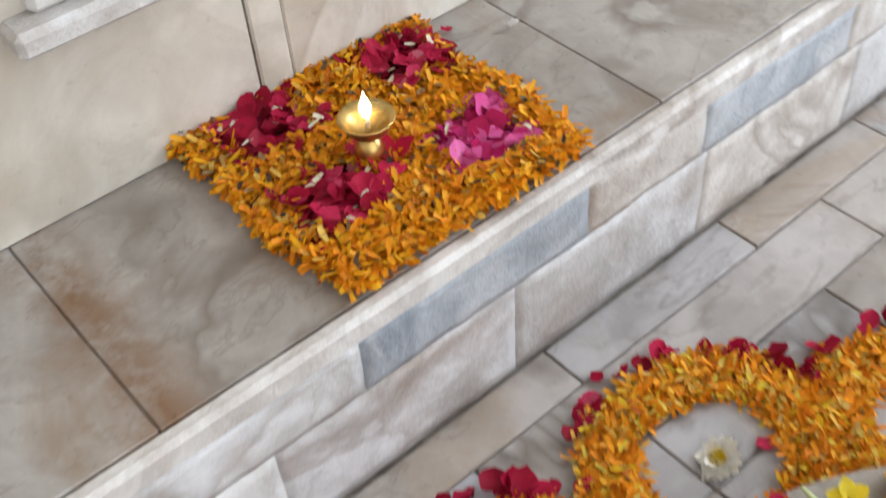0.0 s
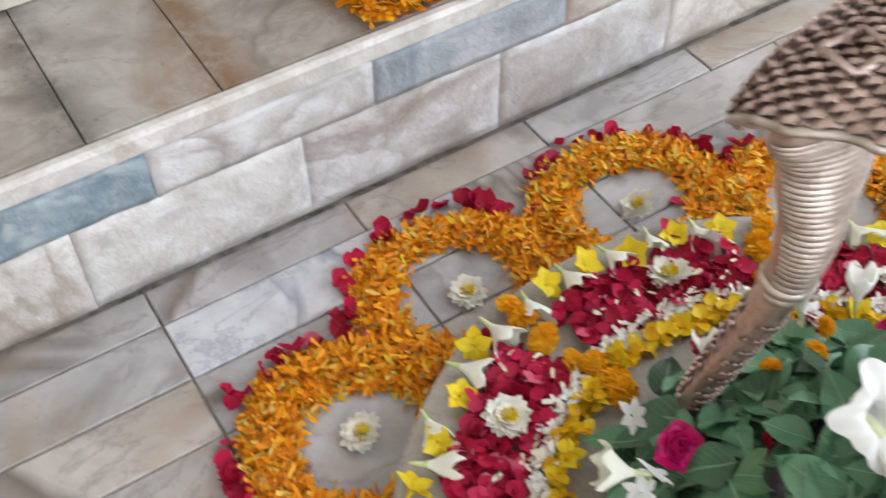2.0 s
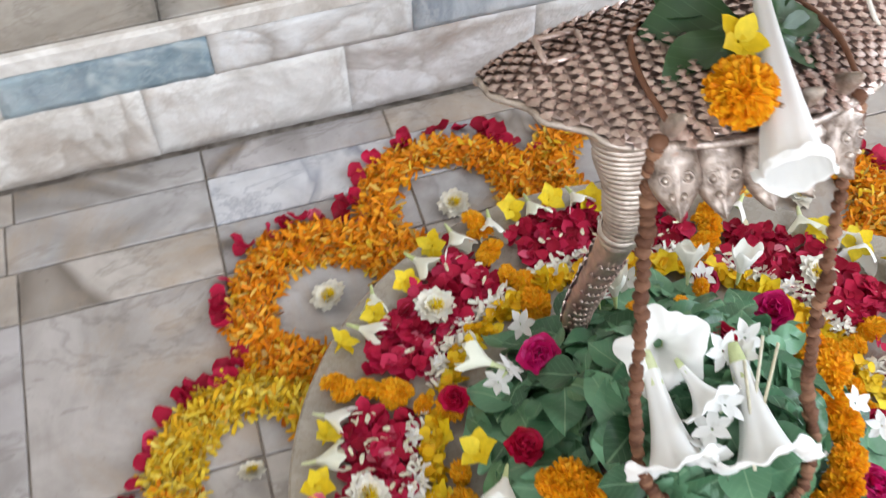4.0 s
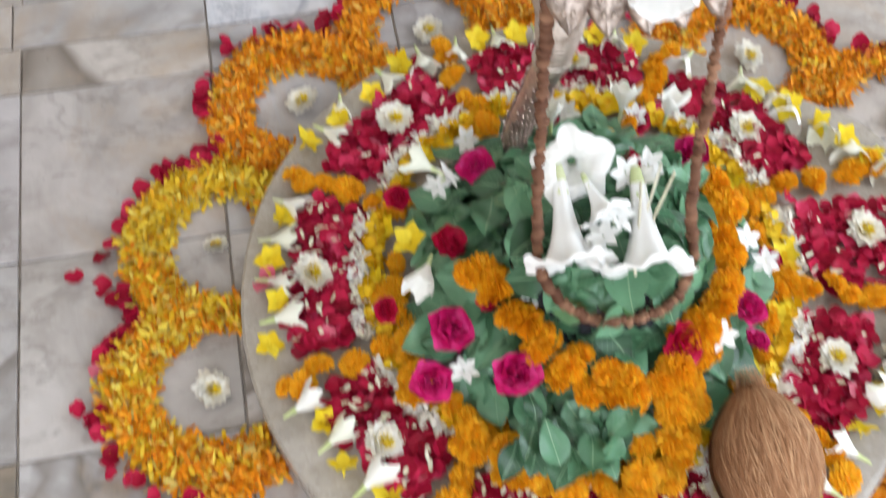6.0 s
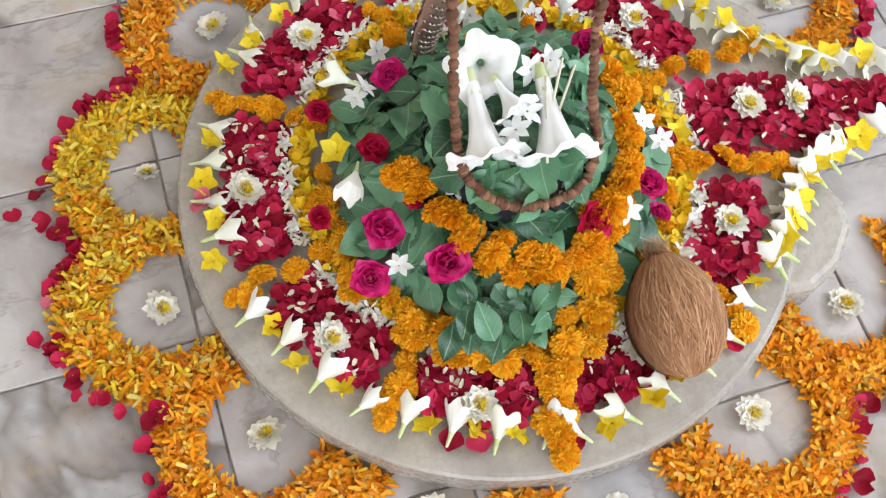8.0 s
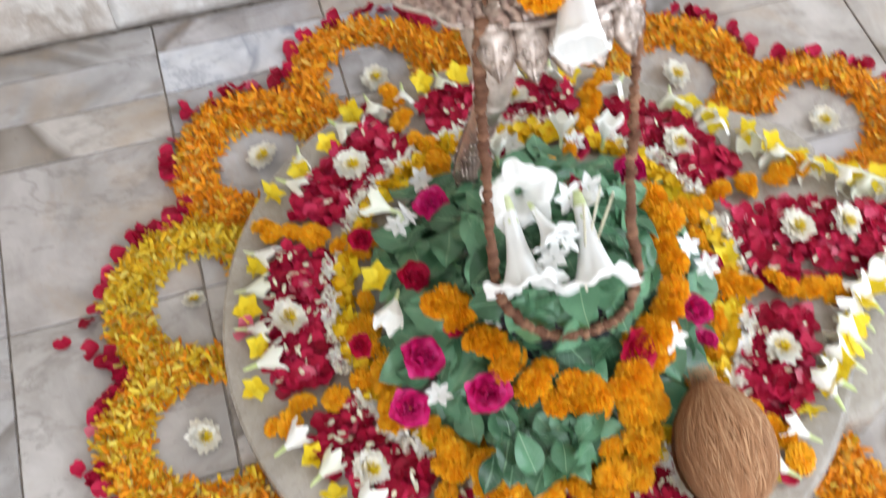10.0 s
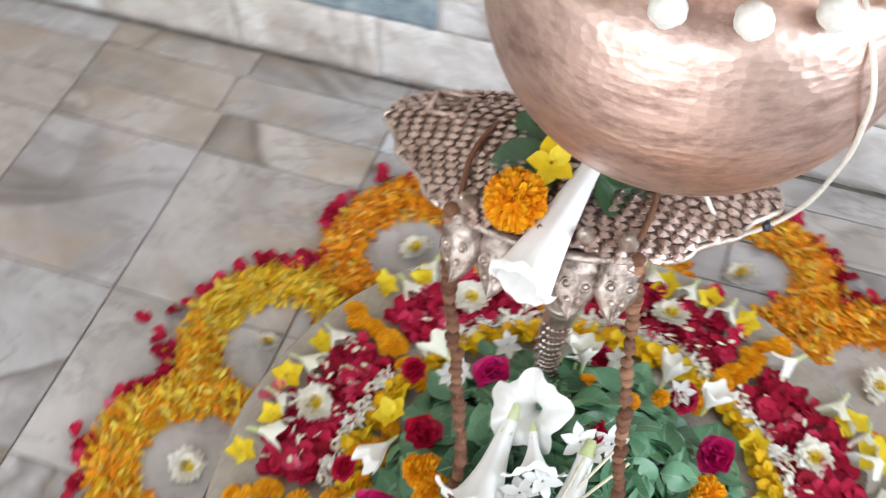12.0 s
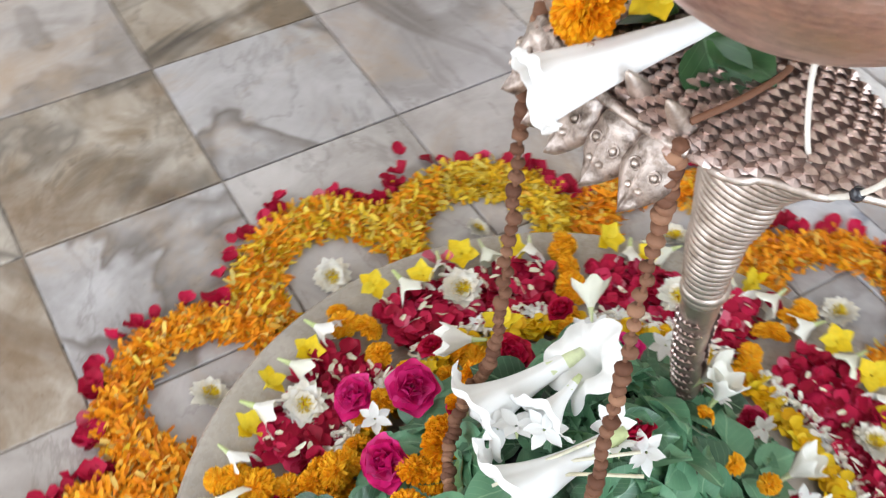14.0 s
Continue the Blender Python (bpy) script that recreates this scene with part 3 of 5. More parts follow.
def angel_corolla(seed, mouth=0.5, flare=0.44, point=0.06, stem=0.085):
    """A large trumpet along +z: ribbed tube, wide rim with five drawn-out tips that curl back."""
    r = random.Random(80 + seed)
    seg, n = 90, 22
    ph = [r.uniform(0, 6.283) for _ in range(4)]
    bm = bmesh.new()
    rows = []
    for k in range(n + 1):
        v = k / n
        if v < 0.80:
            q = v / 0.80
            rad, z = stem + 0.045 * q + (mouth * (1.04 - flare) - stem - 0.045) * q ** (1.5 + 2.3 * flare), q * 0.93
        else:
            q = (v - 0.80) / 0.20
            rad, z = mouth * (1.04 - flare + (flare + 0.06) * q - 0.06 * q * q), 0.93 + 0.11 * q - 0.13 * q * q
        g = max(0.0, (v - 0.45) / 0.55) ** 2
        ring = []
        for i in range(seg):
            a = 6.283 * i / seg
            rib = 0.5 + 0.5 * math.cos(5 * a)
            tip = rib**1.6
            rr = rad * (1 + 0.055 * (1 - g) * math.cos(5 * a) + g * (point * tip - 0.02 + 0.05 * math.sin(2 * a + ph[0]) + 0.03 * math.sin(7 * a + ph[1]) + 0.02 * math.sin(16 * a + ph[3])))
            zz = z - g * mouth * (0.8 * point * tip - 0.13 * math.sin(3 * a + ph[2]) - 0.05 * math.sin(11 * a + ph[3]))
            ring.append(bm.verts.new((rr * math.cos(a), rr * math.sin(a), zz)))
        rows.append(ring)
    for a, b in zip(rows, rows[1:]):
        for i in range(seg):
            bm.faces.new((a[i], a[(i + 1) % seg], b[(i + 1) % seg], b[i]))
    return mesh_of("corolla", bm, M_WHITE)


def star_mesh(name, lobes, length, width, lift, material, seed=1):
    r = random.Random(seed)
    h = Heap()
    for k in range(lobes):
        m = Matrix.Rotation(6.283 * k / lobes + r.uniform(-0.12, 0.12), 4, "Z") @ Matrix.Translation((0, length * 0.06, 0)) @ Matrix.Rotation(radians(lift + r.uniform(-12, 12)), 4, "X")
        h.add(*cup_verts(m, length, width, 0.2, -0.12, 2, 3))
    return h.mesh(name, material)


def rose_petals(seed, material):
    r = random.Random(seed)
    out = []
    for layer, (tilt, n, rad, ln, wd) in enumerate(((12, 6, 0.16, 0.85, 0.95), (34, 5, 0.12, 0.78, 0.85), (56, 5, 0.10, 0.70, 0.7), (76, 4, 0.06, 0.62, 0.5))):
        for k in range(n):
            m = Matrix.Rotation(6.283 * (k + 0.45 * layer) / n + r.uniform(-0.25, 0.25), 4, "Z") @ Matrix.Translation((0, rad, 0.05)) @ Matrix.Rotation(radians(tilt + r.uniform(-12, 12)), 4, "X")
            vs, fs = cup_verts(m, ln * r.uniform(0.85, 1.1), wd, 0.22, 0.10 if layer else -0.12, 4, 3)
            out.append(raw_mesh("petal", vs, fs, material))
    return out


def leaf_mesh(seed, length=1.0, width=0.70, material=None):
    """A bel leaflet: a pointed oval, folded along the midrib and waved."""
    r = random.Random(seed)
    vs, fs = [], []
    ny, nx = 8, 4
    wave, fold, droop = r.uniform(0.03, 0.07), r.uniform(0.05, 0.16), r.uniform(0.05, 0.22)
    for j in range(ny + 1):
        v = j / ny
        w = width * 0.5 * (math.sin(math.pi * v**0.78) ** 0.85 if 0 < v < 1 else 0.02)
        for i in range(nx + 1):
            u = 2 * i / nx - 1
            vs.append((u * w, v * length, fold * abs(u) * w * 2 + wave * math.sin(7 * v + 2 * u + seed) - droop * v * v - (0.012 if i == nx // 2 else 0)))
    for j in range(ny):
        for i in range(nx):
            fs.append((j * (nx + 1) + i, j * (nx + 1) + i + 1, (j + 1) * (nx + 1) + i + 1, (j + 1) * (nx + 1) + i))
    return raw_mesh("leaf", vs, fs, material or M_LEAF)


MARIGOLD = [marigold_mesh(s, M_GOLD, 190) for s in (11, 12, 13)]
MARI = [marigold_mesh(s, M_ORANGE) for s in (1, 2, 3)]
CHRY, FLORET = [chrysanthemum(s) for s in (1, 2, 3)], disc_florets(4)
TRUMP = [small_trumpet(s) for s in range(4)]
TUBE = mesh_of("flower_tube", lathe([(0.0, -0.06), (0.03, -0.05), (0.042, 0.02), (0.055, 0.18), (0.078, 0.36), (0.10, 0.43)], 10), M_LIME)
JTUBE = mesh_of("flower_tube", lathe([(0.0, -0.08), (0.03, -0.07), (0.042, 0.0), (0.065, 0.15), (0.086, 0.3)], 10), M_LIME)
BELL = [star_mesh("bell_petals", 5, 0.95, 0.56, 2 + 11 * s, M_BELL, s) for s in (1, 2, 3)]
BELLTUBE = mesh_of("bell_tube", lathe([(0.03, -0.5), (0.07, -0.3), (0.12, -0.05), (0.2, 0.08)], 10), M_BELL)
JASM = [star_mesh("star_petals", 6, 0.8, 0.34, 14, M_WHITE, s) for s in (1, 2)]
ROSES = {"crimson": rose_petals(1, M_CRIMSON), "pink": rose_petals(2, M_PINK), "red": rose_petals(3, M_ROSE)}
LEAF = [leaf_mesh(s, 1.0, 0.60 + 0.07 * (s % 4)) for s in range(8)]
HOOD_LEAF = [leaf_mesh(20 + s, 1.0, 0.78, M_LEAF_DARK) for s in range(3)]
CUP = []
for s in range(7):
    vs_, fs_ = cup_verts(Matrix.Translation((0, -0.5, 0)), 1.0, 0.70 + 0.06 * s, 0.06 + 0.05 * s, -0.25 + 0.11 * s, 4, 4, 0.10 * (s % 3))
    vs_ = [v + Vector((0, 0, 0.10 * math.sin(5 * v.x + 4 * v.y + s))) for v in vs_]
    CUP.append(raw_mesh("rose_petal", vs_, fs_, M_ROSE))


def put_chrysanthemum(x, y, z, size=0.017, tilt=0.2, label="white chrysanthemum with a yellow centre"):
    e = empty("chrysanthemum", facing((x, y, z), (rnd.gauss(0, tilt), rnd.gauss(0, tilt), 1), rnd.uniform(0, 6), size), label, "flower", "chrysanthemums")
    place("ray_petals", rnd.choice(CHRY), e)
    place("flower_centre", FLORET, e, None, "yellow centre")
    return e


def put_trumpet(p, out, size):
    """A small white funnel flower lying with its mouth away from out."""
    e = empty("trumpet_flower", facing(p, out, rnd.uniform(0, 6), size), "small white trumpet flower with a green tube, lying down", "flower", "trumpet flowers on the rim")
    place("corolla", rnd.choice(TRUMP), e)
    place("flower_tube", TUBE, e, None, "pale green tube")
    return e


def put_bell(p, normal, size, group="yellow flowers on the base"):
    e = empty("yellow_flower", facing(p, normal, rnd.uniform(0, 6), size), "small bright yellow bell flower", "flower", group)
    place("bell_petals", rnd.choice(BELL), e)
    place("bell_tube", BELLTUBE, e)
    return e


def put_jasmine(p, normal, size, group="jasmine flowers"):
    e = empty("jasmine_flower", facing(p, normal, rnd.uniform(0, 6), size), "small white star-shaped jasmine flower", "flower", group)
    place("star_petals", rnd.choice(JASM), e)
    place("flower_tube", JTUBE, e, Matrix.Translation((0, 0, -0.45)))
    return e


def put_rose(p, normal, size, kind):
    e = empty("rose", facing(p, normal, rnd.uniform(0, 6), size), {"crimson": "deep crimson rose lying on the leaves", "pink": "bright magenta-pink rose lying on the leaves", "red": "dark red rose lying on the leaves"}[kind], "flower", "roses")
    e.matrix_basis = e.matrix_basis @ Matrix.Diagonal((0.95, rnd.uniform(0.75, 0.95), rnd.uniform(0.6, 0.85), 1))
    for me in ROSES[kind]:
        place("petal", me, e)
    return e


def garland(name_label, points, spacing, size, lift=0.0, jitter=0.004, group="marigold garlands", heads=None):
    """Marigold heads threaded on a line."""
    length = sum((Vector(b) - Vector(a)).length for a, b in zip(points, points[1:]))
    n = max(2, int(length / spacing))
    line = smooth_line(points, n)
    e = empty("marigold_garland", Matrix.Translation(line[0]), name_label, "garland", group)
    for i, p in enumerate(line):
        d = Vector((rnd.gauss(0, 0.45), rnd.gauss(0, 0.45), 1))
        q = p - line[0] + Vector((rnd.gauss(0, jitter), rnd.gauss(0, jitter), lift + rnd.gauss(0, 0.001)))
        place("marigold", rnd.choice(heads or MARI), e, facing(q, d, rnd.uniform(0, 6), size * rnd.uniform(0.8, 1.2)) @ Matrix.Diagonal((1, rnd.uniform(0.8, 1.1), rnd.uniform(0.7, 1.0), 1)))
    return e


def scatter_shred(name, label, points, material, lo=0.008, hi=0.014, tilt=0.5, category="petals"):
    h = Heap()
    for x, y, z in points:
        h.add(*strip(rand_pose(x, y, z, tilt), rnd.uniform(lo, hi), rnd.uniform(0.0024, 0.0045), rnd.uniform(-0.002, 0.003)))
    return tagged(place(name, h.mesh(name, material)), label, category, "", "stuff")


def scatter_petals(name, label, points, material, lo=0.010, hi=0.016, tilt=0.45):
    h = Heap()
    for x, y, z in points:
        s = rnd.uniform(lo, hi)
        h.add(*cup_verts(rand_pose(x, y, z, tilt), s, s * rnd.uniform(0.6, 0.95), rnd.uniform(0.0, 0.22), rnd.uniform(-0.25, 0.25), 3, 3))
    return tagged(place(name, h.mesh(name, material)), label, "petals", "", "stuff")

# ---- floor border of marigold petals, in scallops round the base ----
LOBES = [(0.235, 0.226), (0.103, 0.310), (-0.073, 0.310), (-0.208, 0.242), (-0.301, 0.096), (-0.318, -0.040), (-0.258, -0.176), (-0.145, -0.277), (0.0, -0.322), (0.146, -0.278), (0.273, -0.210), (0.36, 0.125)]


def near_lobe(x, y):
    d = [math.hypot(x - a, y - b) for a, b in LOBES]
    k = d.index(min(d))
    return k, d[k]


def outside_base(x, y, gap=0.003):
    return math.hypot(x + 0.002, y + 0.006) > R_DISC + gap and not (x > 0.2 and -0.2 < y < 0.155 and (x < 0.33 or -0.08 < y < 0.05))


arcs = [[] for _ in LOBES]
tries = 0
while sum(map(len, arcs)) < 36000 and tries < 600000:
    tries += 1
    x, y = rnd.uniform(-0.45, 0.5), rnd.uniform(-0.45, 0.45)
    k, d = near_lobe(x, y)
    wob = 0.004 * math.sin(40 * x) + 0.004 * math.sin(37 * y + 1) + rnd.gauss(0, 0.0022)
    if 0.050 + wob < d < 0.087 + wob and outside_base(x, y, 0.004):
        mid = 1 - abs(d - 0.068) / 0.022
        arcs[k].append((x, y, 0.002 + rnd.random() * 0.013 * max(0.12, mid)))
for k, pts in enumerate(arcs):
    cut = {4: 0.72, 5: 0.45, 1: 0.12, 0: 0.12, 3: 0.05}.get(k, 0.03)
    yel = [p for p in pts if rnd.random() < cut * (1.3 if p[1] > LOBES[k][1] else 0.75)]
    chosen = set(yel)
    scatter_shred("marigold_petals", "curved band of shredded orange marigold petals on the floor", [p for p in pts if p not in chosen], M_SHRED, 0.005, 0.0125, 0.45)
    if len(yel) > 10:
        scatter_shred("yellow_marigold_petals", "shredded yellow marigold petals strewn among orange ones on the floor", yel, M_YELLOW, 0.005, 0.0125, 0.45)

for k, (x, y) in enumerate(LOBES):
    put_chrysanthemum(x + rnd.gauss(0, 0.001), y, 0.004, 0.0165 if k != 4 else 0.012)

# loose rose petals along the outer side of the scallops
for k, (cx, cy) in enumerate(LOBES):
    ang = math.atan2(cy, cx)
    for j in range(24):
        a = ang + rnd.uniform(-1.35, 1.35)
        q = 0.090 + abs(rnd.gauss(0, 0.006))
        x, y = cx + q * math.cos(a), cy + q * math.sin(a)
        if near_lobe(x, y)[1] > 0.088 and y < RISER_Y - 0.02 and outside_base(x, y, 0.02):
            s = rnd.uniform(0.010, 0.0185)
            o = place("rose_petal", rnd.choice(CUP), None, facing((x, y, 0.004), (rnd.gauss(0, 0.5), rnd.gauss(0, 0.5), 1), rnd.uniform(0, 6), s))
            tagged(o, "loose crimson rose petal on the marble floor", "petal", "loose rose petals")
for x, y in ((-0.425, 0.085), (0.135, 0.30)):
    tagged(place("rose_petal", rnd.choice(CUP), None, facing((x, y, 0.003), (0.1, 0.1, 1), rnd.uniform(0, 6), 0.013)), "loose crimson rose petal on the marble floor", "petal", "loose rose petals")

# ---- arrangement on the base ----
SPOKES = [149, 194, 230, 264, 307, 343, 12, 57, 106]
sp = sorted(SPOKES)


def pol(r, deg, z=0.0):
    return (r * math.cos(radians(deg)), r * math.sin(radians(deg)), z)


Z = DISC_Z
for deg in SPOKES:
    r1 = 0.262 if deg not in (343, 12) else (0.285 if deg == 343 else 0.295)
    garland("short radial string of orange marigold heads on the marble base", [pol(0.155, deg, Z + 0.010), pol(0.21, deg + 1, Z + 0.008), pol(r1, deg + rnd.uniform(-1, 1), Z + 0.006)], 0.0145 if 200 < deg < 350 else 0.0120, 0.0175 if 200 < deg < 350 else 0.0152, 0.0, 0.003)

for first, last in ((168, 200), (318, 374)):
    ring = [pol(0.156 + 0.003 * math.sin(i), first + (last - first) * i / 16, Z + 0.011) for i in range(17)]
    garland("curved string of orange marigold heads round the bed of leaves", ring, 0.0135, 0.0155)

for a, b in zip(sp, sp[1:] + [sp[0] + 360]):
    lo, hi = a + 5, b - 5
    pts = []
    spout = a == 343
    for _ in range(int(10 * (hi - lo)) if not spout else 520):
        if spout:
            u, v = rnd.random(), rnd.random()
            x = 0.195 + 0.20 * u
            y = (-0.012 - 0.028 * u) + (2 * v - 1) * (0.05 - 0.030 * u)
        else:
            x, y, _ = pol(rnd.uniform(0.192, 0.243), rnd.uniform(lo, hi))
        pts.append((x, y, Z + 0.003 + rnd.random() * 0.007))
    scatter_petals("rose_petal_bed", "bed of crimson rose petals on the marble base", pts, M_ROSE, 0.009, 0.0145, 0.38)
    sl = [(p[0], p[1], p[2] + 0.006) for p in pts if rnd.random() < (0.13 if 150 < (a + b) / 2 < 250 else 0.05)]
    scatter_shred("white_petal_slivers", "white petal slivers strewn over rose petals", sl, M_CREAM, 0.005, 0.009, 0.3)
    n = int((hi - lo) / (7.0 if 200 < (a + b) / 2 < 330 else 11.0))
    for i in range(n):
        t = lo + (hi - lo) * (i + 0.5) / n
        for _ in range(1 + (i % 2)):
            x, y, z = pol(0.186 + rnd.gauss(0, 0.003), t + rnd.gauss(0, 1.2), Z + 0.010)
            put_jasmine((x, y, z), (rnd.gauss(0, 0.35), rnd.gauss(0, 0.35), 1), 0.0100, "jasmine strip on the base")
    n = int((hi - lo) / 3.6)
    for i in range(n):
        t = lo - 2 + (hi - lo + 4) * (i + 0.5) / n
        x, y, z = pol(0.170 + rnd.gauss(0, 0.004), t, Z + 0.011)
        if i % 4 == 1:
            put_bell((x, y, z), (rnd.gauss(0, 0.5), rnd.gauss(0, 0.5), 1), 0.0150, "yellow flower strip on the base")
    loose = [pol(0.174 + rnd.gauss(0, 0.0035), rnd.uniform(lo - 3, hi + 3), Z + 0.004 + rnd.random() * 0.010) for _ in range(int(5 * (hi - lo)))]
    scatter_petals("yellow_petal_strip", "curved strip of loose yellow flower petals on the base", loose, M_STRIP, 0.006, 0.0105, 0.5)
    loose = [pol(0.187 + rnd.gauss(0, 0.0035), rnd.uniform(lo - 1, hi + 1), Z + 0.006 + rnd.random() * 0.007) for _ in range(int(4.5 * (hi - lo)))]
    scatter_shred("white_petal_strip", "thin curved strip of loose white petals beside rose petals", loose, M_IVORY, 0.006, 0.010, 0.35)

# chrysanthemums on the rose petals
for x, y in ((0.182, 0.112), (0.045, 0.212), (-0.130, 0.174), (-0.222, 0.029), (-0.188, -0.125), (-0.088, -0.215), (0.25, -0.010), (0.296, -0.016), (0.181, -0.119), (0.058, -0.206)):
    put_chrysanthemum(x, y, Z + 0.012, 0.0175)

# rim flowers, white funnels and yellow bells in turn
rim = []
deg = 52.0
while deg < 318:
    rim.append((deg, pol(1, deg)))
    deg += rnd.uniform(3.8, 4.9)
for i, (deg, n) in enumerate(rim):
    if min(abs((deg - s + 180) % 360 - 180) for s in SPOKES) < 3.4:
        continue
    o = Vector((n[0], n[1], 0))
    side = Vector((-o.y, o.x, 0)) * rnd.gauss(0, 0.22)
    if i % 2 == 0:
        p = o * (0.269 + rnd.gauss(0, 0.003)) + Vector((0, 0, Z + 0.008))
        put_trumpet(p, -o + side * 1.6 + Vector((0, 0, 0.06)), rnd.uniform(0.029, 0.037))
    else:
        p = o * (0.258 + rnd.gauss(0, 0.004)) + Vector((0, 0, Z + 0.008))
        put_bell(p, -o * 0.5 + side * 2.5 + Vector((0, 0, 1)), rnd.uniform(0.0135, 0.017))
    if rnd.random() < 0.16:
        p = o * 0.262 + side * 0.02
        tagged(place("rose_petal", rnd.choice(CUP), None, facing((p.x, p.y, Z + 0.004), (0, 0, 1), rnd.uniform(0, 6), 0.018)), "single crimson rose petal on the marble rim", "petal", "petals on the rim")
for line, away in (([(0.20, 0.165), (0.245, 0.115), (0.285, 0.066), (0.33, 0.028), (0.40, 0.012)], (0.25, 1)), ([(0.20, -0.165), (0.238, -0.135), (0.268, -0.098), (0.315, -0.075), (0.40, -0.062)], (0.55, -1))):
    pts = smooth_line([(x, y, 0) for x, y in line], 19)
    for i, p in enumerate(pts):
        o = Vector((away[0], away[1], 0)).normalized()
        if i % 2 == 0:
            q = p + o * 0.020
            put_trumpet((q.x, q.y, Z + 0.006), -o + Vector((rnd.gauss(0, 0.2), rnd.gauss(0, 0.2), 0.15)), 0.038)
        else:
            put_bell((p.x, p.y, Z + 0.010), (rnd.gauss(0, 0.4), rnd.gauss(0, 0.4), 1), 0.017)

# ---- the bed of leaves ----


def mound(x, y):
    """The height of the leaf bed."""
    r = math.hypot(x - LX * 0.5, y - LY * 0.5)
    return Z + 0.012 + 0.065 * max(0.0, min(1.0, (0.150 - r) / 0.075))


def leaf_bed(name, spots, label):
    e = empty(name, Matrix.Translation((LX, LY, Z)), label, "leaves")
    for p, n, s in spots:
        place("leaf", rnd.choice(LEAF), e, facing(Vector(p) - Vector((LX, LY, Z)), n, rnd.uniform(0, 6.283), s))
    return e


spots = []
for _ in range(560):
    a, r = rnd.uniform(0, 6.283), math.sqrt(rnd.uniform(0.066**2, 0.139**2))
    x, y = r * math.cos(a) + LX * 0.5, r * math.sin(a) + LY * 0.5
    n = Vector((math.cos(a) * 0.55 + rnd.gauss(0, 0.35), math.sin(a) * 0.55 + rnd.gauss(0, 0.35), 1))
    spots.append(((x, y, mound(x, y) + rnd.uniform(-0.006, 0.014)), n, rnd.uniform(0.025, 0.047)))
for _ in range(60):
    a, r = rnd.uniform(0, 6.283), math.sqrt(rnd.random())
    spots.append(((-0.050 + 0.048 * r * math.cos(a), -0.150 + 0.030 * r * math.sin(a), 0.080 + rnd.uniform(-0.006, 0.008)), Vector((rnd.gauss(0, 0.3), rnd.gauss(-0.3, 0.3), 1)), rnd.uniform(0.022, 0.036)))
leaf_bed("leaf_bed", spots, "bed of fresh green bel leaves round the stone")
spots = []
for _ in range(270):
    a = rnd.uniform(0, 6.283)
    t = rnd.uniform(0.05, 1.45)
    if -2.2 < a - 6.283 * (a > 3.14159) < -1.0 and t > 1.40:
        continue
    x, y, z = LX + 0.073 * math.sin(t) * math.cos(a), LY + 0.073 * math.sin(t) * math.sin(a), Z + 0.098 + 0.058 * math.cos(t)
    n = Vector((math.sin(t) * math.cos(a) + rnd.gauss(0, 0.4), math.sin(t) * math.sin(a) + rnd.gauss(0, 0.4), math.cos(t) + 0.15))
    spots.append(((x, y, z), n, rnd.uniform(0.022, 0.040)))
leaf_bed("leaf_cover", spots, "green bel leaves laid over the black stone")

# garland round the stone, and a string hanging to the front
ring = [(-0.100, -0.028, 0.108), (-0.088, -0.056, 0.106), (-0.074, -0.080, 0.104), (-0.056, -0.107, 0.098), (-0.016, -0.125, 0.096), (0.02, -0.130, 0.096), (0.050, -0.110, 0.10), (0.070, -0.090, 0.104), (0.088, -0.060, 0.108), (0.096, -0.023, 0.112), (0.100, 0.008, 0.112)]
garland("thick string of orange marigold heads round the black stone", ring, 0.0125, 0.0195, 0.013, 0.005, heads=MARIGOLD)
garland("thick string of orange marigold heads round the black stone", [(x * 1.05, y * 1.07, z - 0.008) for x, y, z in ring[3:8]], 0.0165, 0.0180, 0.004, 0.004, heads=MARIGOLD)
garland("string of orange marigold heads hanging over the leaves to the rim", [(0.034, -0.136, 0.098), (0.022, -0.162, 0.082), (0.002, -0.188, 0.064), (-0.020, -0.212, 0.052), (-0.028, -0.240, Z + 0.009), (-0.028, -0.268, Z + 0.008)], 0.0125, 0.0185, 0.002, 0.006)
garland("string of orange marigold heads hanging over the leaves to the rim", [(0.046, -0.140, 0.088), (0.038, -0.164, 0.070), (0.020, -0.186, 0.056), (-0.006, -0.206, 0.048)], 0.0135, 0.0175, 0.002, 0.005)
low = [(-0.157, -0.040, 0.052), (-0.153, -0.085, 0.054), (-0.122, -0.130, 0.058), (-0.088, -0.160, 0.058), (-0.055, -0.182, 0.056), (-0.026, -0.205, 0.050)]
garland("heap of orange marigold heads round the edge of the leaves", low, 0.0125, 0.0175, 0.002, 0.005)
garland("heap of orange marigold heads round the edge of the leaves", [(x * 1.08, y * 1.06, z - 0.006) for x, y, z in low[2:5]], 0.0135, 0.0165, 0.002, 0.006)

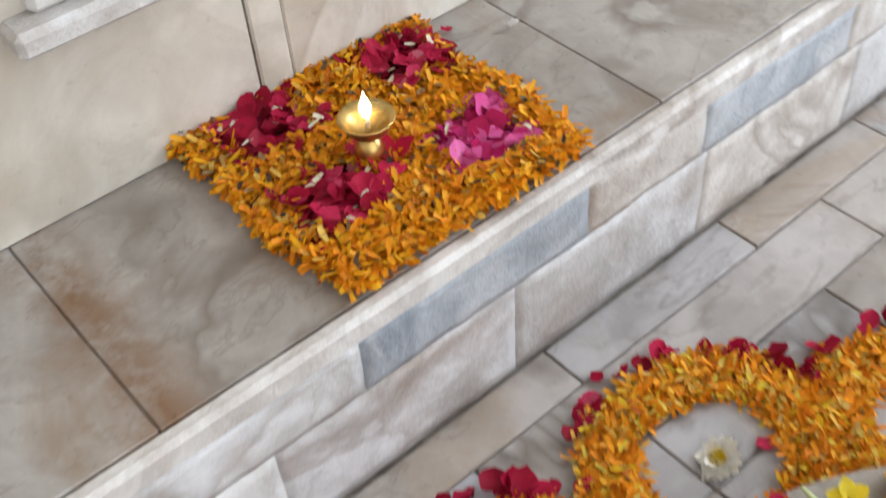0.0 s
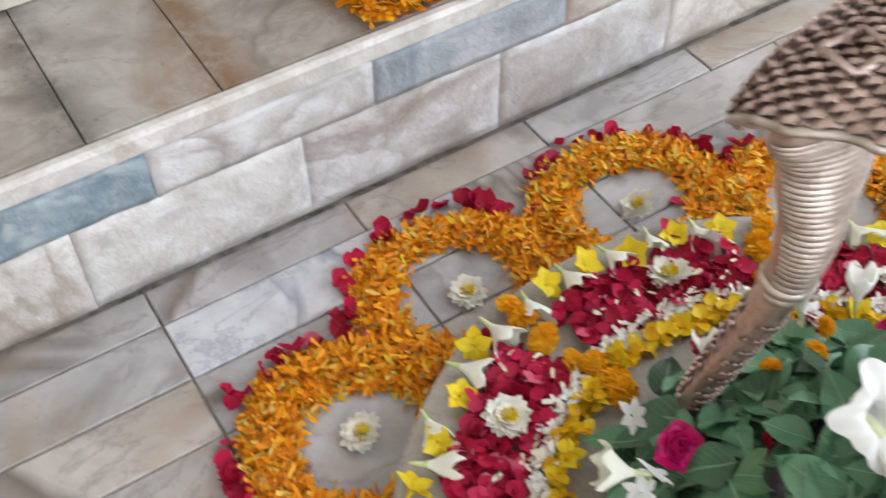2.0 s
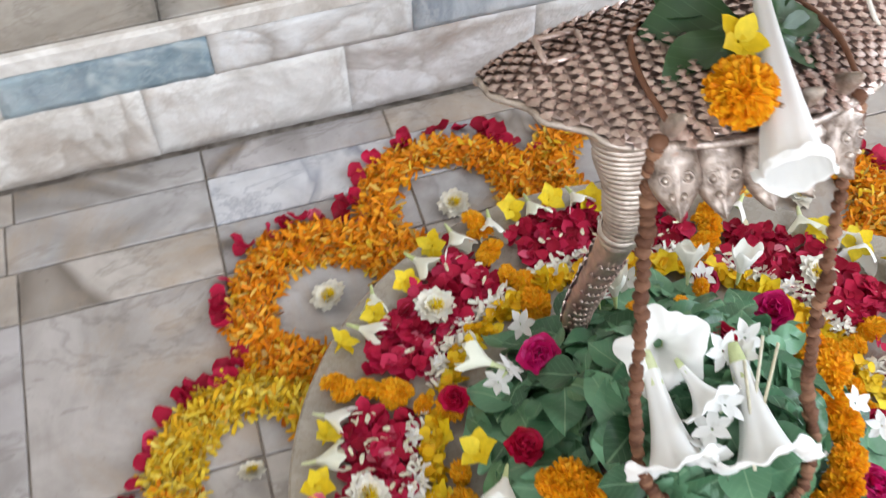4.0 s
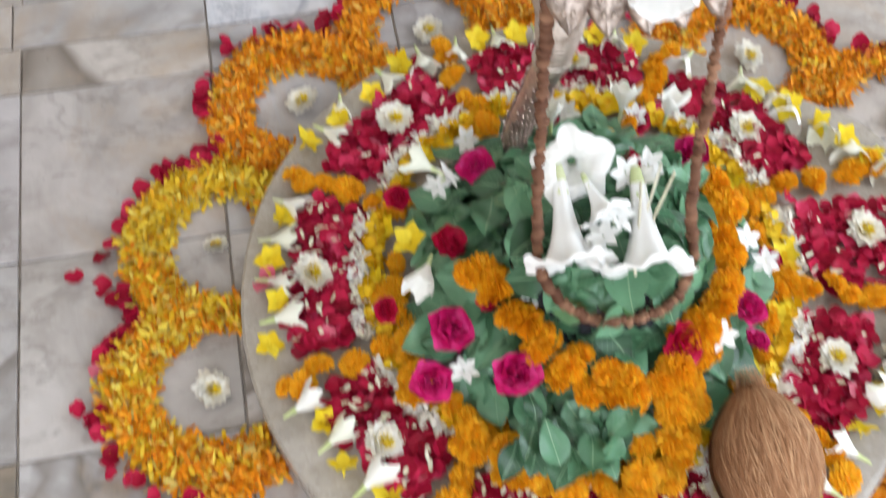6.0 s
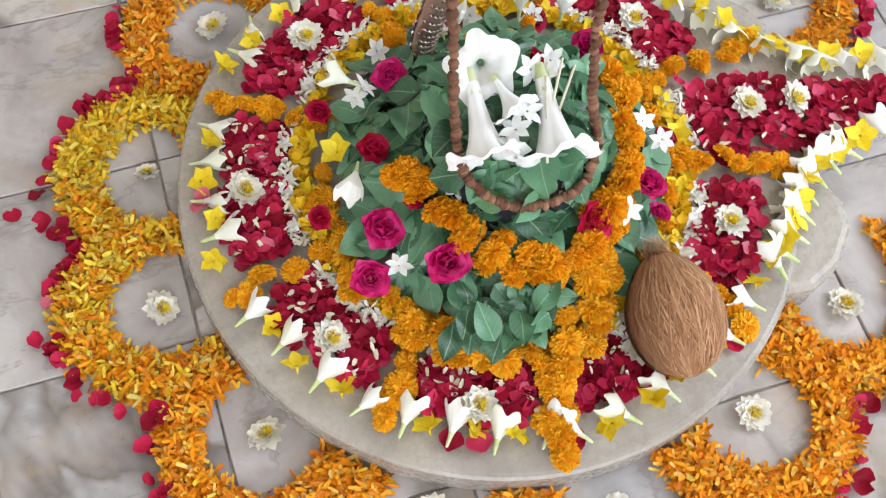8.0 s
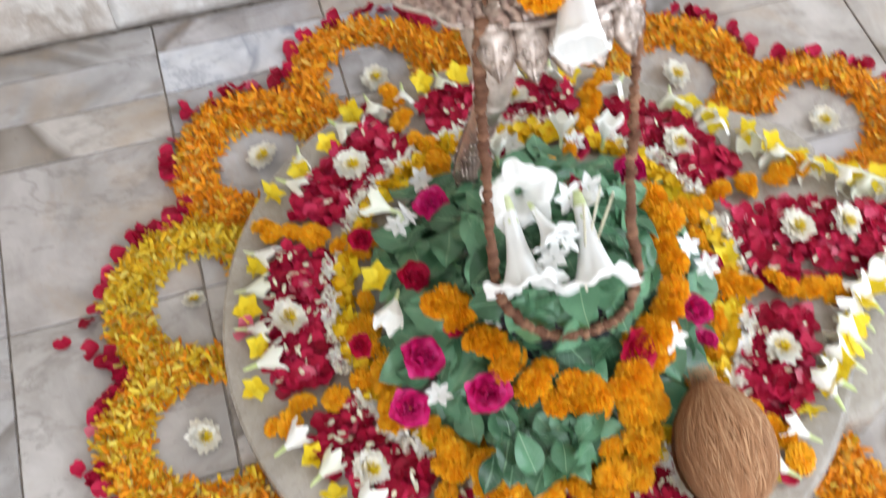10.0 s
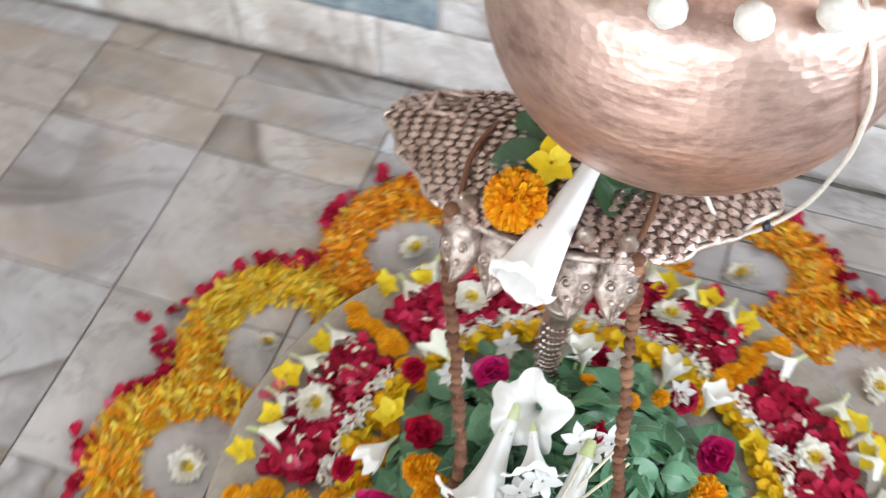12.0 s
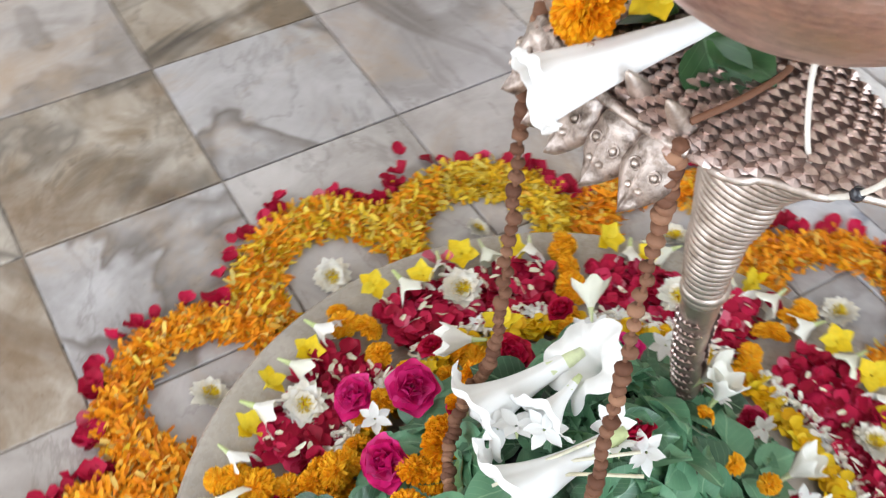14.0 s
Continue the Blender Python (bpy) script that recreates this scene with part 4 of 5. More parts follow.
# roses on the leaves
for x, y, z, kind, s in ((-0.114, 0.002, 0.112, "crimson", 0.018), (-0.169, -0.028, 0.075, "crimson", 0.013), (-0.127, -0.068, 0.106, "pink", 0.021), (-0.146, -0.102, 0.095, "pink", 0.019), (-0.085, -0.110, 0.106, "pink", 0.022), (0.039, -0.112, 0.116, "crimson", 0.020), (0.099, -0.090, 0.106, "pink", 0.018), (0.103, -0.112, 0.095, "pink", 0.012), (-0.079, 0.071, 0.110, "pink", 0.018), (-0.143, 0.067, 0.085, "crimson", 0.014), (-0.040, 0.031, 0.135, "crimson", 0.017), (0.012, -0.004, 0.196, "crimson", 0.015), (0.110, -0.004, 0.108, "pink", 0.015), (0.103, 0.059, 0.102, "pink", 0.018), (0.070, 0.106, 0.094, "red", 0.016), (0.141, -0.041, 0.085, "red", 0.013), (-0.002, 0.130, 0.080, "red", 0.014), (-0.095, -0.052, 0.112, "crimson", 0.010)):
    put_rose((x, y, z), (rnd.gauss(0, 0.25), -0.2 + rnd.gauss(0, 0.25), 1), s, kind)
for x, y, z in ((-0.060, -0.058, 0.125), (0.095, 0.021, 0.118), (0.116, -0.033, 0.112), (0.130, -0.050, 0.102), (0.071, -0.110, 0.112), (-0.104, 0.064, 0.112), (-0.078, 0.112, 0.09), (-0.112, 0.063, 0.10), (-0.019, 0.106, 0.105), (-0.022, -0.062, 0.203), (-0.010, -0.052, 0.208), (-0.028, -0.070, 0.198), (0.017, -0.022, 0.205), (0.026, -0.008, 0.200), (0.006, -0.016, 0.206), (-0.122, -0.100, 0.10), (0.013, 0.121, 0.098), (0.067, 0.106, 0.10)):
    put_jasmine((x, y, z), (rnd.gauss(0, 0.5), rnd.gauss(0, 0.5) - 0.3, 1), rnd.uniform(0.014, 0.018))
for p, d in (((-0.108, 0.064, 0.116), (-0.8, 0.5, 0.25)), ((-0.130, -0.010, 0.118), (-0.4, -0.8, 0.1)), ((0.085, 0.086, 0.11), (0.2, 0.3, 0.9)), ((-0.012, 0.090, 0.115), (0.0, 0.4, 0.9)), ((-0.032, 0.094, 0.112), (0.3, 0.5, 0.8)), ((0.050, 0.098, 0.108), (0.2, 0.5, 0.7))):
    put_trumpet(p, d, 0.031)
put_bell((-0.142, 0.012, 0.105), (-0.3, 0, 1), 0.017, "yellow flowers on the leaves")
garland("short string of orange marigold petals on the leaves", [(0.0, 0.07, 0.128), (0.03, 0.075, 0.122), (0.05, 0.08, 0.12)], 0.013, 0.011)

# ---- large white trumpet flowers ----
BIGTUBE = mesh_of("flower_tube", lathe([(0.0, -0.20), (0.05, -0.19), (0.075, -0.04), (0.082, 0.06), (0.094, 0.16)], 14), M_LIME)


def big_trumpet(foot, mouth, wide, flare=0.44, point=0.06, stem=0.085):
    """A flower from its foot to its mouth; wide is the mouth's radius in metres."""
    foot, mouth = Vector(foot), Vector(mouth)
    d = mouth - foot
    e = empty("angel_trumpet", facing(foot, d, rnd.uniform(0, 6), d.length), "large white angel's trumpet flower with a pale green tube", "flower", "angel's trumpets")
    place("corolla", angel_corolla(rnd.randrange(50), wide / d.length, flare, point, stem), e)
    place("flower_tube", BIGTUBE, e, Matrix.Diagonal((stem / 0.085, stem / 0.085, 1, 1)), "pale green tube")
    return e


big_trumpet((-0.042, -0.016, 0.207), (-0.047, -0.076, 0.187), 0.029)
big_trumpet((0.012, -0.026, 0.205), (0.006, -0.090, 0.187), 0.032)
big_trumpet((-0.026, 0.008, 0.196), (-0.033, -0.014, 0.219), 0.0235, 0.44, 0.28)
big_trumpet((-0.025, -0.022, 0.212), (-0.016, -0.050, 0.204), 0.021)
big_trumpet((-0.012, 0.012, 0.462), (-0.033, -0.074, 0.438), 0.0160, 0.14, 0.12, 0.042)

# ---- serpent hood in metal ----
SPINE = [((-0.035, 0.100, Z), 0.009, 0.009), ((-0.040, 0.098, 0.10), 0.0092, 0.0092), ((-0.038, 0.085, 0.16), 0.0102, 0.0102), ((-0.030, 0.070, 0.235), 0.0122, 0.0122), ((-0.030, 0.068, 0.28), 0.0165, 0.015), ((-0.030, 0.072, 0.32), 0.025, 0.017), ((-0.030, 0.074, 0.36), 0.045, 0.016), ((-0.029, 0.070, 0.395), 0.080, 0.013), ((-0.028, 0.054, 0.424), 0.104, 0.010), ((-0.028, 0.028, 0.439), 0.105, 0.008), ((-0.028, 0.002, 0.441), 0.090, 0.007), ((-0.028, -0.020, 0.438), 0.068, 0.007), ((-0.028, -0.036, 0.434), 0.046, 0.007)]


def spine_at(u):
    p = smooth_line([s[0] for s in SPINE], 97)
    i = min(95, int(u * 96))
    f = u * 96 - i
    c = p[i].lerp(p[i + 1], f)
    t = (p[i + 1] - p[i]).normalized()
    k = u * (len(SPINE) - 1)
    j = min(int(k), len(SPINE) - 2)
    g = k - j
    g = g * g * (3 - 2 * g)
    w = SPINE[j][1] * (1 - g) + SPINE[j + 1][1] * g
    h = SPINE[j][2] * (1 - g) + SPINE[j + 1][2] * g
    return c, t, w, h


def hood_point(u, a, grow=0.0):
    """A point on the body: u along the spine, a round it from the right side over the back."""
    c, t, w, h = spine_at(u)
    side = Vector((1, 0, 0))
    back = side.cross(t).normalized()
    if back.y < 0 and t.z > 0.3:
        back = -back
    if t.z <= 0.3 and back.z < 0:
        back = -back
    droop = -0.10 * w * (math.cos(a) ** 2) if w > 0.04 else 0
    return c + side * (w + grow) * math.cos(a) + back * ((h + grow) * math.sin(a) + droop), back


def hood_body():
    bm = bmesh.new()
    rows = []
    nu, na = 110, 48
    for i in range(nu + 1):
        u = i / nu
        rows.append([bm.verts.new(hood_point(u, 2 * math.pi * k / na)[0]) for k in range(na)])
    for a, b in zip(rows, rows[1:]):
        for k in range(na):
            bm.faces.new((a[k], a[(k + 1) % na], b[(k + 1) % na], b[k]))
    bm.faces.new(rows[0][::-1])
    bm.faces.new(rows[-1])
    bmesh.ops.recalc_face_normals(bm, faces=bm.faces[:])
    return bm


naga = empty("serpent_hood", Matrix.Identity(4), "silver and copper-toned serpent hood rising behind the black stone", "serpent statue")
part("body", hood_body(), M_HOOD, naga)


def scale_verts(u, a, ln=0.0088, wd=0.0035):
    """One raised metal scale with a keel, lying back over the next row."""
    c, t, w, hh = spine_at(u)
    p, back = hood_point(u, a, 0.0004)
    q, _ = hood_point(min(1, u + 0.015), a, 0.0020)
    d = (q - p).normalized()
    nrm = (back * math.sin(a) + Vector((1, 0, 0)) * math.cos(a) * min(1.0, hh / w)).normalized()
    s = d.cross(nrm).normalized()
    vs = [p - s * wd * 0.7 - nrm * 0.0012, p + s * wd * 0.7 - nrm * 0.0012, p - s * wd + d * ln * 0.45 + nrm * 0.0002, p + d * ln * 0.45 + nrm * 0.0014, p + s * wd + d * ln * 0.45 + nrm * 0.0002]
    vs += [p - s * wd * 0.62 + d * ln * 0.82 + nrm * 0.0006, p + s * wd * 0.62 + d * ln * 0.82 + nrm * 0.0006, p + d * ln + nrm * 0.0008, p + d * ln * 0.98 - nrm * 0.0012]
    return vs, [(0, 1, 3), (0, 3, 2), (1, 4, 3), (2, 3, 5), (3, 4, 6), (3, 6, 7), (3, 7, 5), (5, 7, 8), (6, 8, 7)]


small, single = Heap(), 0
for i in range(64):
    u = 0.03 + 0.95 * i / 63
    if 0.22 < u < 0.50:
        continue
    n = max(7, int(2 * spine_at(u)[2] / 0.0072))
    for k in range(n):
        f = (k + 0.5 * (i % 2)) / n * 2 - 1
        if abs(f) > 0.97:
            continue
        if u < 0.23:
            small.add(*scale_verts(u, 2 * math.pi - math.acos(max(-1, min(1, f)))))
        vs, fs = scale_verts(u, math.acos(max(-1, min(1, f))))
        if 0.78 < u < 0.95 and single < 300:
            single += 1
            place("scale", raw_mesh("scale", vs, fs, M_HOOD, False), naga)
        else:
            small.add(vs, fs)
tagged(place("scale_cover", small.mesh("scale_cover", M_HOOD, False), naga, None, "rows of overlapping metal scales"), kind="stuff")
for i in range(30):
    u = 0.245 + 0.245 * i / 29
    vs, fs = [], []
    n = 20
    for k in range(n + 1):
        a = math.pi + math.pi * k / n
        for g, du in ((0.0007, -0.0042), (0.0014, -0.001), (0.0016, 0.0012), (0.0007, 0.0042)):
            vs.append(hood_point(u + du, a, g)[0])
    for k in range(n):
        for r in (0, 1, 2):
            fs.append((4 * k + r, 4 * k + r + 1, 4 * k + r + 5, 4 * k + r + 4))
    place("belly_plate", raw_mesh("belly_plate", vs, fs, M_SILVER), naga, None, "bright silver cross rib of the belly")
part("collar", lathe([(0.0125, -0.004), (0.0146, -0.002), (0.0146, 0.002), (0.0125, 0.004)], 32), M_SILVER, naga, "thin silver collar ring", True, pose(-0.030, 0.070, 0.237))
part("rim", tube([hood_point(0.56 + 0.40 * i / 30, math.pi, 0.0005)[0] for i in range(31)], 0.0022, 6), M_SILVER, naga, "bright beaded rim")
part("rim", tube([hood_point(0.56 + 0.40 * i / 30, 0, 0.0005)[0] for i in range(31)], 0.0022, 6), M_SILVER, naga, "bright beaded rim")
arch = [(-0.073, -0.030, 0.446), (-0.075, -0.005, 0.4495), (-0.068, 0.022, 0.448), (-0.050, 0.040, 0.443), (-0.028, 0.045, 0.441), (-0.006, 0.040, 0.443), (0.012, 0.022, 0.448), (0.018, -0.005, 0.4495), (0.016, -0.030, 0.446)]
part("arch_line", tube(smooth_line(arch, 40), 0.0016, 6), M_BEAD, naga, "dark cord arched over the hood")
emblem = [((-0.108, 0.022), (-0.088, 0.022)), ((-0.108, 0.022), (-0.108, 0.038)), ((-0.088, 0.022), (-0.088, 0.038)), ((-0.108, 0.038), (-0.088, 0.038))]
for (xa, ya), (xb, yb) in emblem:
    part("emblem_bar", tube([(xa, ya, 0.443), (xb, yb, 0.443)], 0.0016, 5), M_HOOD, naga)


def head_mesh():
    """One serpent head seen from the front: a shield with a brow ledge, cheeks and a pointed chin."""
    bm = bmesh.new()
    nx, ny = 12, 16
    rows = []
    for j in range(ny + 1):
        v = j / ny
        y = 0.011 - 0.036 * v
        half = 0.0106 * (1 - 0.10 * math.cos(6 * v)) if v < 0.45 else 0.0112 * (1 - ((v - 0.45) / 0.55) ** 1.6) + 0.0008
        row = []
        for i in range(nx + 1):
            u = 2 * i / nx - 1
            z = 0.0062 * (1 - u * u) ** 0.6 * (0.55 + 0.45 * math.sin(math.pi * min(1, 0.25 + v)))
            z += 0.0020 * math.exp(-((v - 0.20) / 0.05) ** 2)
            z += 0.0016 * math.exp(-(u / 0.16) ** 2) * (v > 0.25)
            z -= 0.0013 * math.exp(-((v - 0.78) / 0.035) ** 2)
            row.append(bm.verts.new((u * half, y, z)))
        rows.append(row)
    for a, b in zip(rows, rows[1:]):
        for i in range(nx):
            bm.faces.new((a[i], b[i], b[i + 1], a[i + 1]))
    rim = [e for e in bm.edges if e.is_boundary]
    ext = bmesh.ops.extrude_edge_only(bm, edges=rim)
    for g in ext["geom"]:
        if isinstance(g, bmesh.types.BMVert):
            g.co.z = -0.003
    bmesh.ops.recalc_face_normals(bm, faces=bm.faces[:])
    return mesh_of("head", bm, M_HEAD)


def ring_mesh(name, big, small_r, material):
    """A small torus lying flat."""
    pts = [(big * math.cos(6.2832 * i / 16), big * math.sin(6.2832 * i / 16), 0) for i in range(17)]
    return mesh_of(name, tube(pts, small_r, 6), material)


HEAD = head_mesh()
EYE = mesh_of("eye", lathe([(0.0, 0.0022), (0.0011, 0.0017), (0.0016, 0.0), (0.0016, -0.0012)], 12), M_SILVER)
EYE_RING = ring_mesh("eye_ring", 0.0025, 0.0006, M_HEAD)
CREST = mesh_of("crest", lathe([(0.0, 0.0165), (0.0012, 0.0155), (0.0030, 0.011), (0.0046, 0.005), (0.0050, 0.001), (0.0058, 0.0), (0.0058, -0.0014), (0.0042, -0.004)], 20), M_SILVER)
for i in range(5):
    hx = -0.070 + 0.0202 * i
    bend = 0.006 * abs(i - 2) / 2
    m = Matrix.Translation((hx, -0.044 + bend, 0.425 - 0.002 * (i % 2))) @ Matrix.Rotation(radians(58), 4, "X") @ Matrix.Rotation(radians(9 * (i - 2)), 4, "Y")
    hd = place("head", HEAD, naga, m)
    for sx in (-1, 1):
        place("eye", EYE, hd, pose(0.0048 * sx, -0.004, 0.0052))
        place("eye_ring", EYE_RING, hd, pose(0.0048 * sx, -0.004, 0.0056))
        place("nostril", EYE, hd, pose(0.0026 * sx, -0.0125, 0.0048))
    place("crest", CREST, naga, Matrix.Translation((hx, -0.034 + bend, 0.4395)) @ Matrix.Rotation(radians(34), 4, "X") @ Matrix.Diagonal((1.0, 1.0, 1.25, 1)))
part("brow", tube(smooth_line([(-0.080, -0.033, 0.435), (-0.05, -0.041, 0.4365), (-0.028, -0.043, 0.4365), (-0.005, -0.041, 0.4365), (0.021, -0.033, 0.435)], 24), 0.0024, 8), M_HEAD, naga, "silver brow band")

# flowers and leaves on the hood
tagged(place("marigold_bloom", marigold_mesh(9, M_GOLD, 260), None, facing((-0.044, -0.034, 0.457), (-0.1, -0.6, 0.85), 0.4, 0.0205)), "large golden marigold bloom tucked on the hood", "flower")
put_bell((-0.034, -0.010, 0.462), (0.2, -0.5, 0.9), 0.0135, "yellow flowers on the hood")
put_rose((-0.025, -0.032, 0.449), (0.2, -0.7, 0.7), 0.0075, "crimson")
sprig = empty("leaf_sprig", Matrix.Translation((-0.03, 0.0, 0.45)), "green bel leaves tucked on the metal hood", "leaves")
for p, n, d, size in (((-0.024, 0.006, 0.458), (-0.3, -0.35, 1), (-1, 0.15, -0.1), 0.052), ((-0.030, -0.002, 0.457), (-0.2, -0.4, 1), (-0.9, -0.45, -0.2), 0.046), ((-0.036, 0.016, 0.455), (0.0, -0.2, 1), (-0.4, 0.6, 0), 0.030), ((-0.012, 0.010, 0.457), (0.2, -0.3, 1), (0.35, 0.55, 0), 0.028), ((-0.012, -0.004, 0.456), (0.35, -0.45, 0.9), (1, -0.3, -0.3), 0.036), ((-0.014, 0.002, 0.458), (0.2, -0.2, 1), (0.9, 0.2, -0.2), 0.034)):
    zz = Vector(n).normalized()
    yy = (Vector(d) - zz * Vector(d).dot(zz)).normalized()
    xx = yy.cross(zz)
    m = Matrix((xx, yy, zz)).transposed().to_4x4() @ Matrix.Scale(size, 4)
    m.translation = Vector(p) - Vector((-0.03, 0.0, 0.45))
    place("leaf", rnd.choice(HOOD_LEAF), sprig, m)

# ---- bead string hanging from the hood round the stone ----
def bead_mesh():
    bm = bmesh.new()
    bmesh.ops.create_icosphere(bm, subdivisions=2, radius=1.0)
    for v in bm.verts:
        v.co *= 1 + 0.28 * noise.noise(v.co * 2.2) + 0.12 * noise.noise(v.co * 6)
        v.co.z *= 0.8
    return mesh_of("bead", bm, M_BEAD)


BEAD = bead_mesh()
mala_line = smooth_line([(0.017, -0.034, 0.437), (0.021, -0.038, 0.40), (0.030, -0.048, 0.30), (0.040, -0.058, 0.21), (0.044, -0.075, 0.176), (0.028, -0.096, 0.154), (-0.005, -0.102, 0.148), (-0.04, -0.094, 0.154), (-0.064, -0.07, 0.176), (-0.066, -0.050, 0.21), (-0.072, -0.042, 0.30), (-0.078, -0.036, 0.40), (-0.077, -0.033, 0.437)], 150)
mala = empty("bead_string", Matrix.Identity(4), "string of rough brown seed beads hanging from the hood", "bead string")
part("cord", tube(mala_line, 0.0014, 5), M_BEAD, mala)
for i in range(0, 150):
    d = mala_line[min(i + 1, 149)] - mala_line[max(i - 1, 0)]
    place("bead", BEAD, mala, facing(mala_line[i] + Vector((rnd.gauss(0, 0.0006), rnd.gauss(0, 0.0006), 0)), d, rnd.uniform(0, 6), rnd.uniform(0.0034, 0.0047)))
# stalks on the stone
for a, b in (((0.030, -0.018, 0.215), (-0.006, -0.080, 0.192)), ((0.040, -0.022, 0.208), (0.004, -0.070, 0.196)), ((0.012, -0.03, 0.214), (-0.004, -0.088, 0.188))):
    tagged(part("stalk", tube([a, ((a[0] + b[0]) / 2, (a[1] + b[1]) / 2, (a[2] + b[2]) / 2 + 0.002), b], 0.0011, 5), M_CREAM, None), "thin pale flower stalk on the stone", "stalk", "flower stalks")

# ---- coconut ----
def coconut():
    e = empty("coconut", facing((0.081, -0.202, 0.088), (0.0, 0.92, 0.34), 0.3), "brown fibrous coconut resting on the flowers", "coconut")
    bm = bmesh.new()
    bmesh.ops.create_icosphere(bm, subdivisions=4, radius=1.0)
    for v in bm.verts:
        t = v.co.z
        r = 0.0378 * (1 - 0.25 * max(0, t) ** 2)
        v.co = Vector((v.co.x * r, v.co.y * r, t * (0.056 if t > 0 else 0.049))) * (1 + 0.02 * noise.noise(v.co * 5))
    part("shell", bm, M_HUSK, e)
    h = Heap()
    for _ in range(1500):
        a, t0 = rnd.uniform(0, 6.283), rnd.uniform(-0.98, 0.6)
        span = rnd.uniform(0.3, 0.8)
        da = rnd.gauss(0, 0.22)
        pts = []
        for k in range(6):
            t = min(0.999, t0 + span * k / 5)
            r = 0.0382 * (1 - 0.25 * max(0, t) ** 2) * math.sqrt(1 - t * t) + 0.0006 + 0.002 * math.sin(3.14 * k / 5) * rnd.random()
            aa = a + da * k / 5
            pts.append(Vector((r * math.cos(aa), r * math.sin(aa), t * (0.0565 if t > 0 else 0.0495))))
        w = rnd.uniform(0.0002, 0.0006)
        vs, fs = [], []
        for p in pts:
            s = Vector((-p.y, p.x, 0)).normalized() * w
            vs += [p - s, p + s + Vector((p.x, p.y, 0)) * 0.006]
        for k in range(5):
            fs.append((2 * k, 2 * k + 1, 2 * k + 3, 2 * k + 2))
        h.add(vs, fs)
    tagged(place("fibres", h.mesh("fibres", M_HUSK), e, None, "loose combed coir fibres"), kind="stuff")
    h = Heap()
    for _ in range(160):
        a = rnd.uniform(0, 6.283)
        p = Vector((0.011 * math.cos(a), 0.011 * math.sin(a), 0.050))
        q = Vector((0.006 * math.cos(a) + rnd.gauss(0, 0.004), 0.006 * math.sin(a) + rnd.gauss(0, 0.004), 0.060 + rnd.uniform(0, 0.010)))
        s = Vector((0.0004, 0.0002, 0))
        h.add([p - s, p + s, q + s * 0.4, q - s * 0.4], [(0, 1, 2, 3)])
    tagged(place("tuft", h.mesh("tuft", M_HUSK), e, None, "tuft of coir at the tip"), kind="stuff")
    return e


coconut()

# ---- copper pot on its cords ----
PX, PY, PZ, PR = 0.016, 0.010, 0.5710, 0.0888


def pot():
    e = empty("copper_pot", pose(PX, PY, PZ), "worn round copper pot hanging over the stone", "pot")
    prof = [(0.0, -PR)] + [(PR * math.sin(radians(a)), -PR * math.cos(radians(a))) for a in range(6, 115, 4)]
    zt = prof[-1][1]
    part("body", lathe(prof + [(0.068, zt + 0.006), (0.0602, zt + 0.0118)], 96), M_COPPER, e)
    prof = [(0.0604, zt + 0.0119), (0.060, zt + 0.012), (0.058, zt + 0.020), (0.064, zt + 0.028), (0.075, zt + 0.032), (0.076, zt + 0.035), (0.071, zt + 0.034), (0.056, zt + 0.024), (0.054, zt + 0.012), (0.062, zt + 0.0), (0.08, zt - 0.02), (0.082, 0.0), (0.064, -0.05), (0.0, -0.082)]
    part("neck", lathe(prof, 96), M_COPPER, e, "flared copper neck")
    return zt


neck = pot()
for k in range(18):
    a = 6.283 * (k + 0.3) / 18
    x, y = PX + 0.0800 * math.cos(a), PY + 0.0800 * math.sin(a)
    bm = bmesh.new()
    bmesh.ops.create_icosphere(bm, subdivisions=3, radius=0.0066)
    for v in bm.verts:
        v.co *= 1 + 0.12 * noise.noise(v.co * 420)
    tagged(part("white_bead", bm, M_BALL, None, "", True, pose(x, y, 0.6165)), "round white bead hung round the pot's neck", "bead", "beads round the pot")
cords = empty("hanging_cords", Matrix.Identity(4), "thin white cotton cords that carry the pot", "cord")
for k in range(3):
    a = 2.1 * k + 0.6
    part("cord", tube([(PX + 0.062 * math.cos(a), PY + 0.062 * math.sin(a), PZ + neck + 0.026), (PX, PY, CEIL)], 0.0018, 6), M_THREAD, cords)
thread = smooth_line([(PX + 0.050, PY - 0.040, PZ + neck + 0.014), (PX + 0.066, PY - 0.062, PZ + 0.020), (PX + 0.070, PY - 0.056, PZ - 0.010), (PX + 0.072, PY - 0.034, PZ - 0.055), (PX + 0.066, PY - 0.012, PZ - 0.110), (PX + 0.044, PY - 0.010, PZ - 0.140), (PX + 0.030, PY - 0.008, PZ - 0.130), (PX + 0.018, PY - 0.004, PZ - 0.106), (PX + 0.014, PY, PZ - 0.0865)], 60)
tagged(part("cotton_thread", tube(thread, 0.0012, 6), M_THREAD, None), "white cotton thread looped under the pot", "thread")

tagged(part("thread_bead", lathe([(0.0, 0.003), (0.002, 0.0025), (0.003, 0.0), (0.002, -0.0025), (0.0, -0.003)], 12), M_STONE, None, "", True, Matrix.Translation(thread[33])), "small dark bead on the cotton thread", "bead")

# ---- petal square and oil lamp on the step ----
SQ = (0.036, 0.563)
PATCH = [(-0.012, 0.622), (0.100, 0.617), (-0.018, 0.533), (0.083, 0.515)]


def in_patch(x, y, grow=0.0):
    return any(abs(x - a) < 0.030 + grow and abs(y - b) < 0.029 + grow for a, b in PATCH)


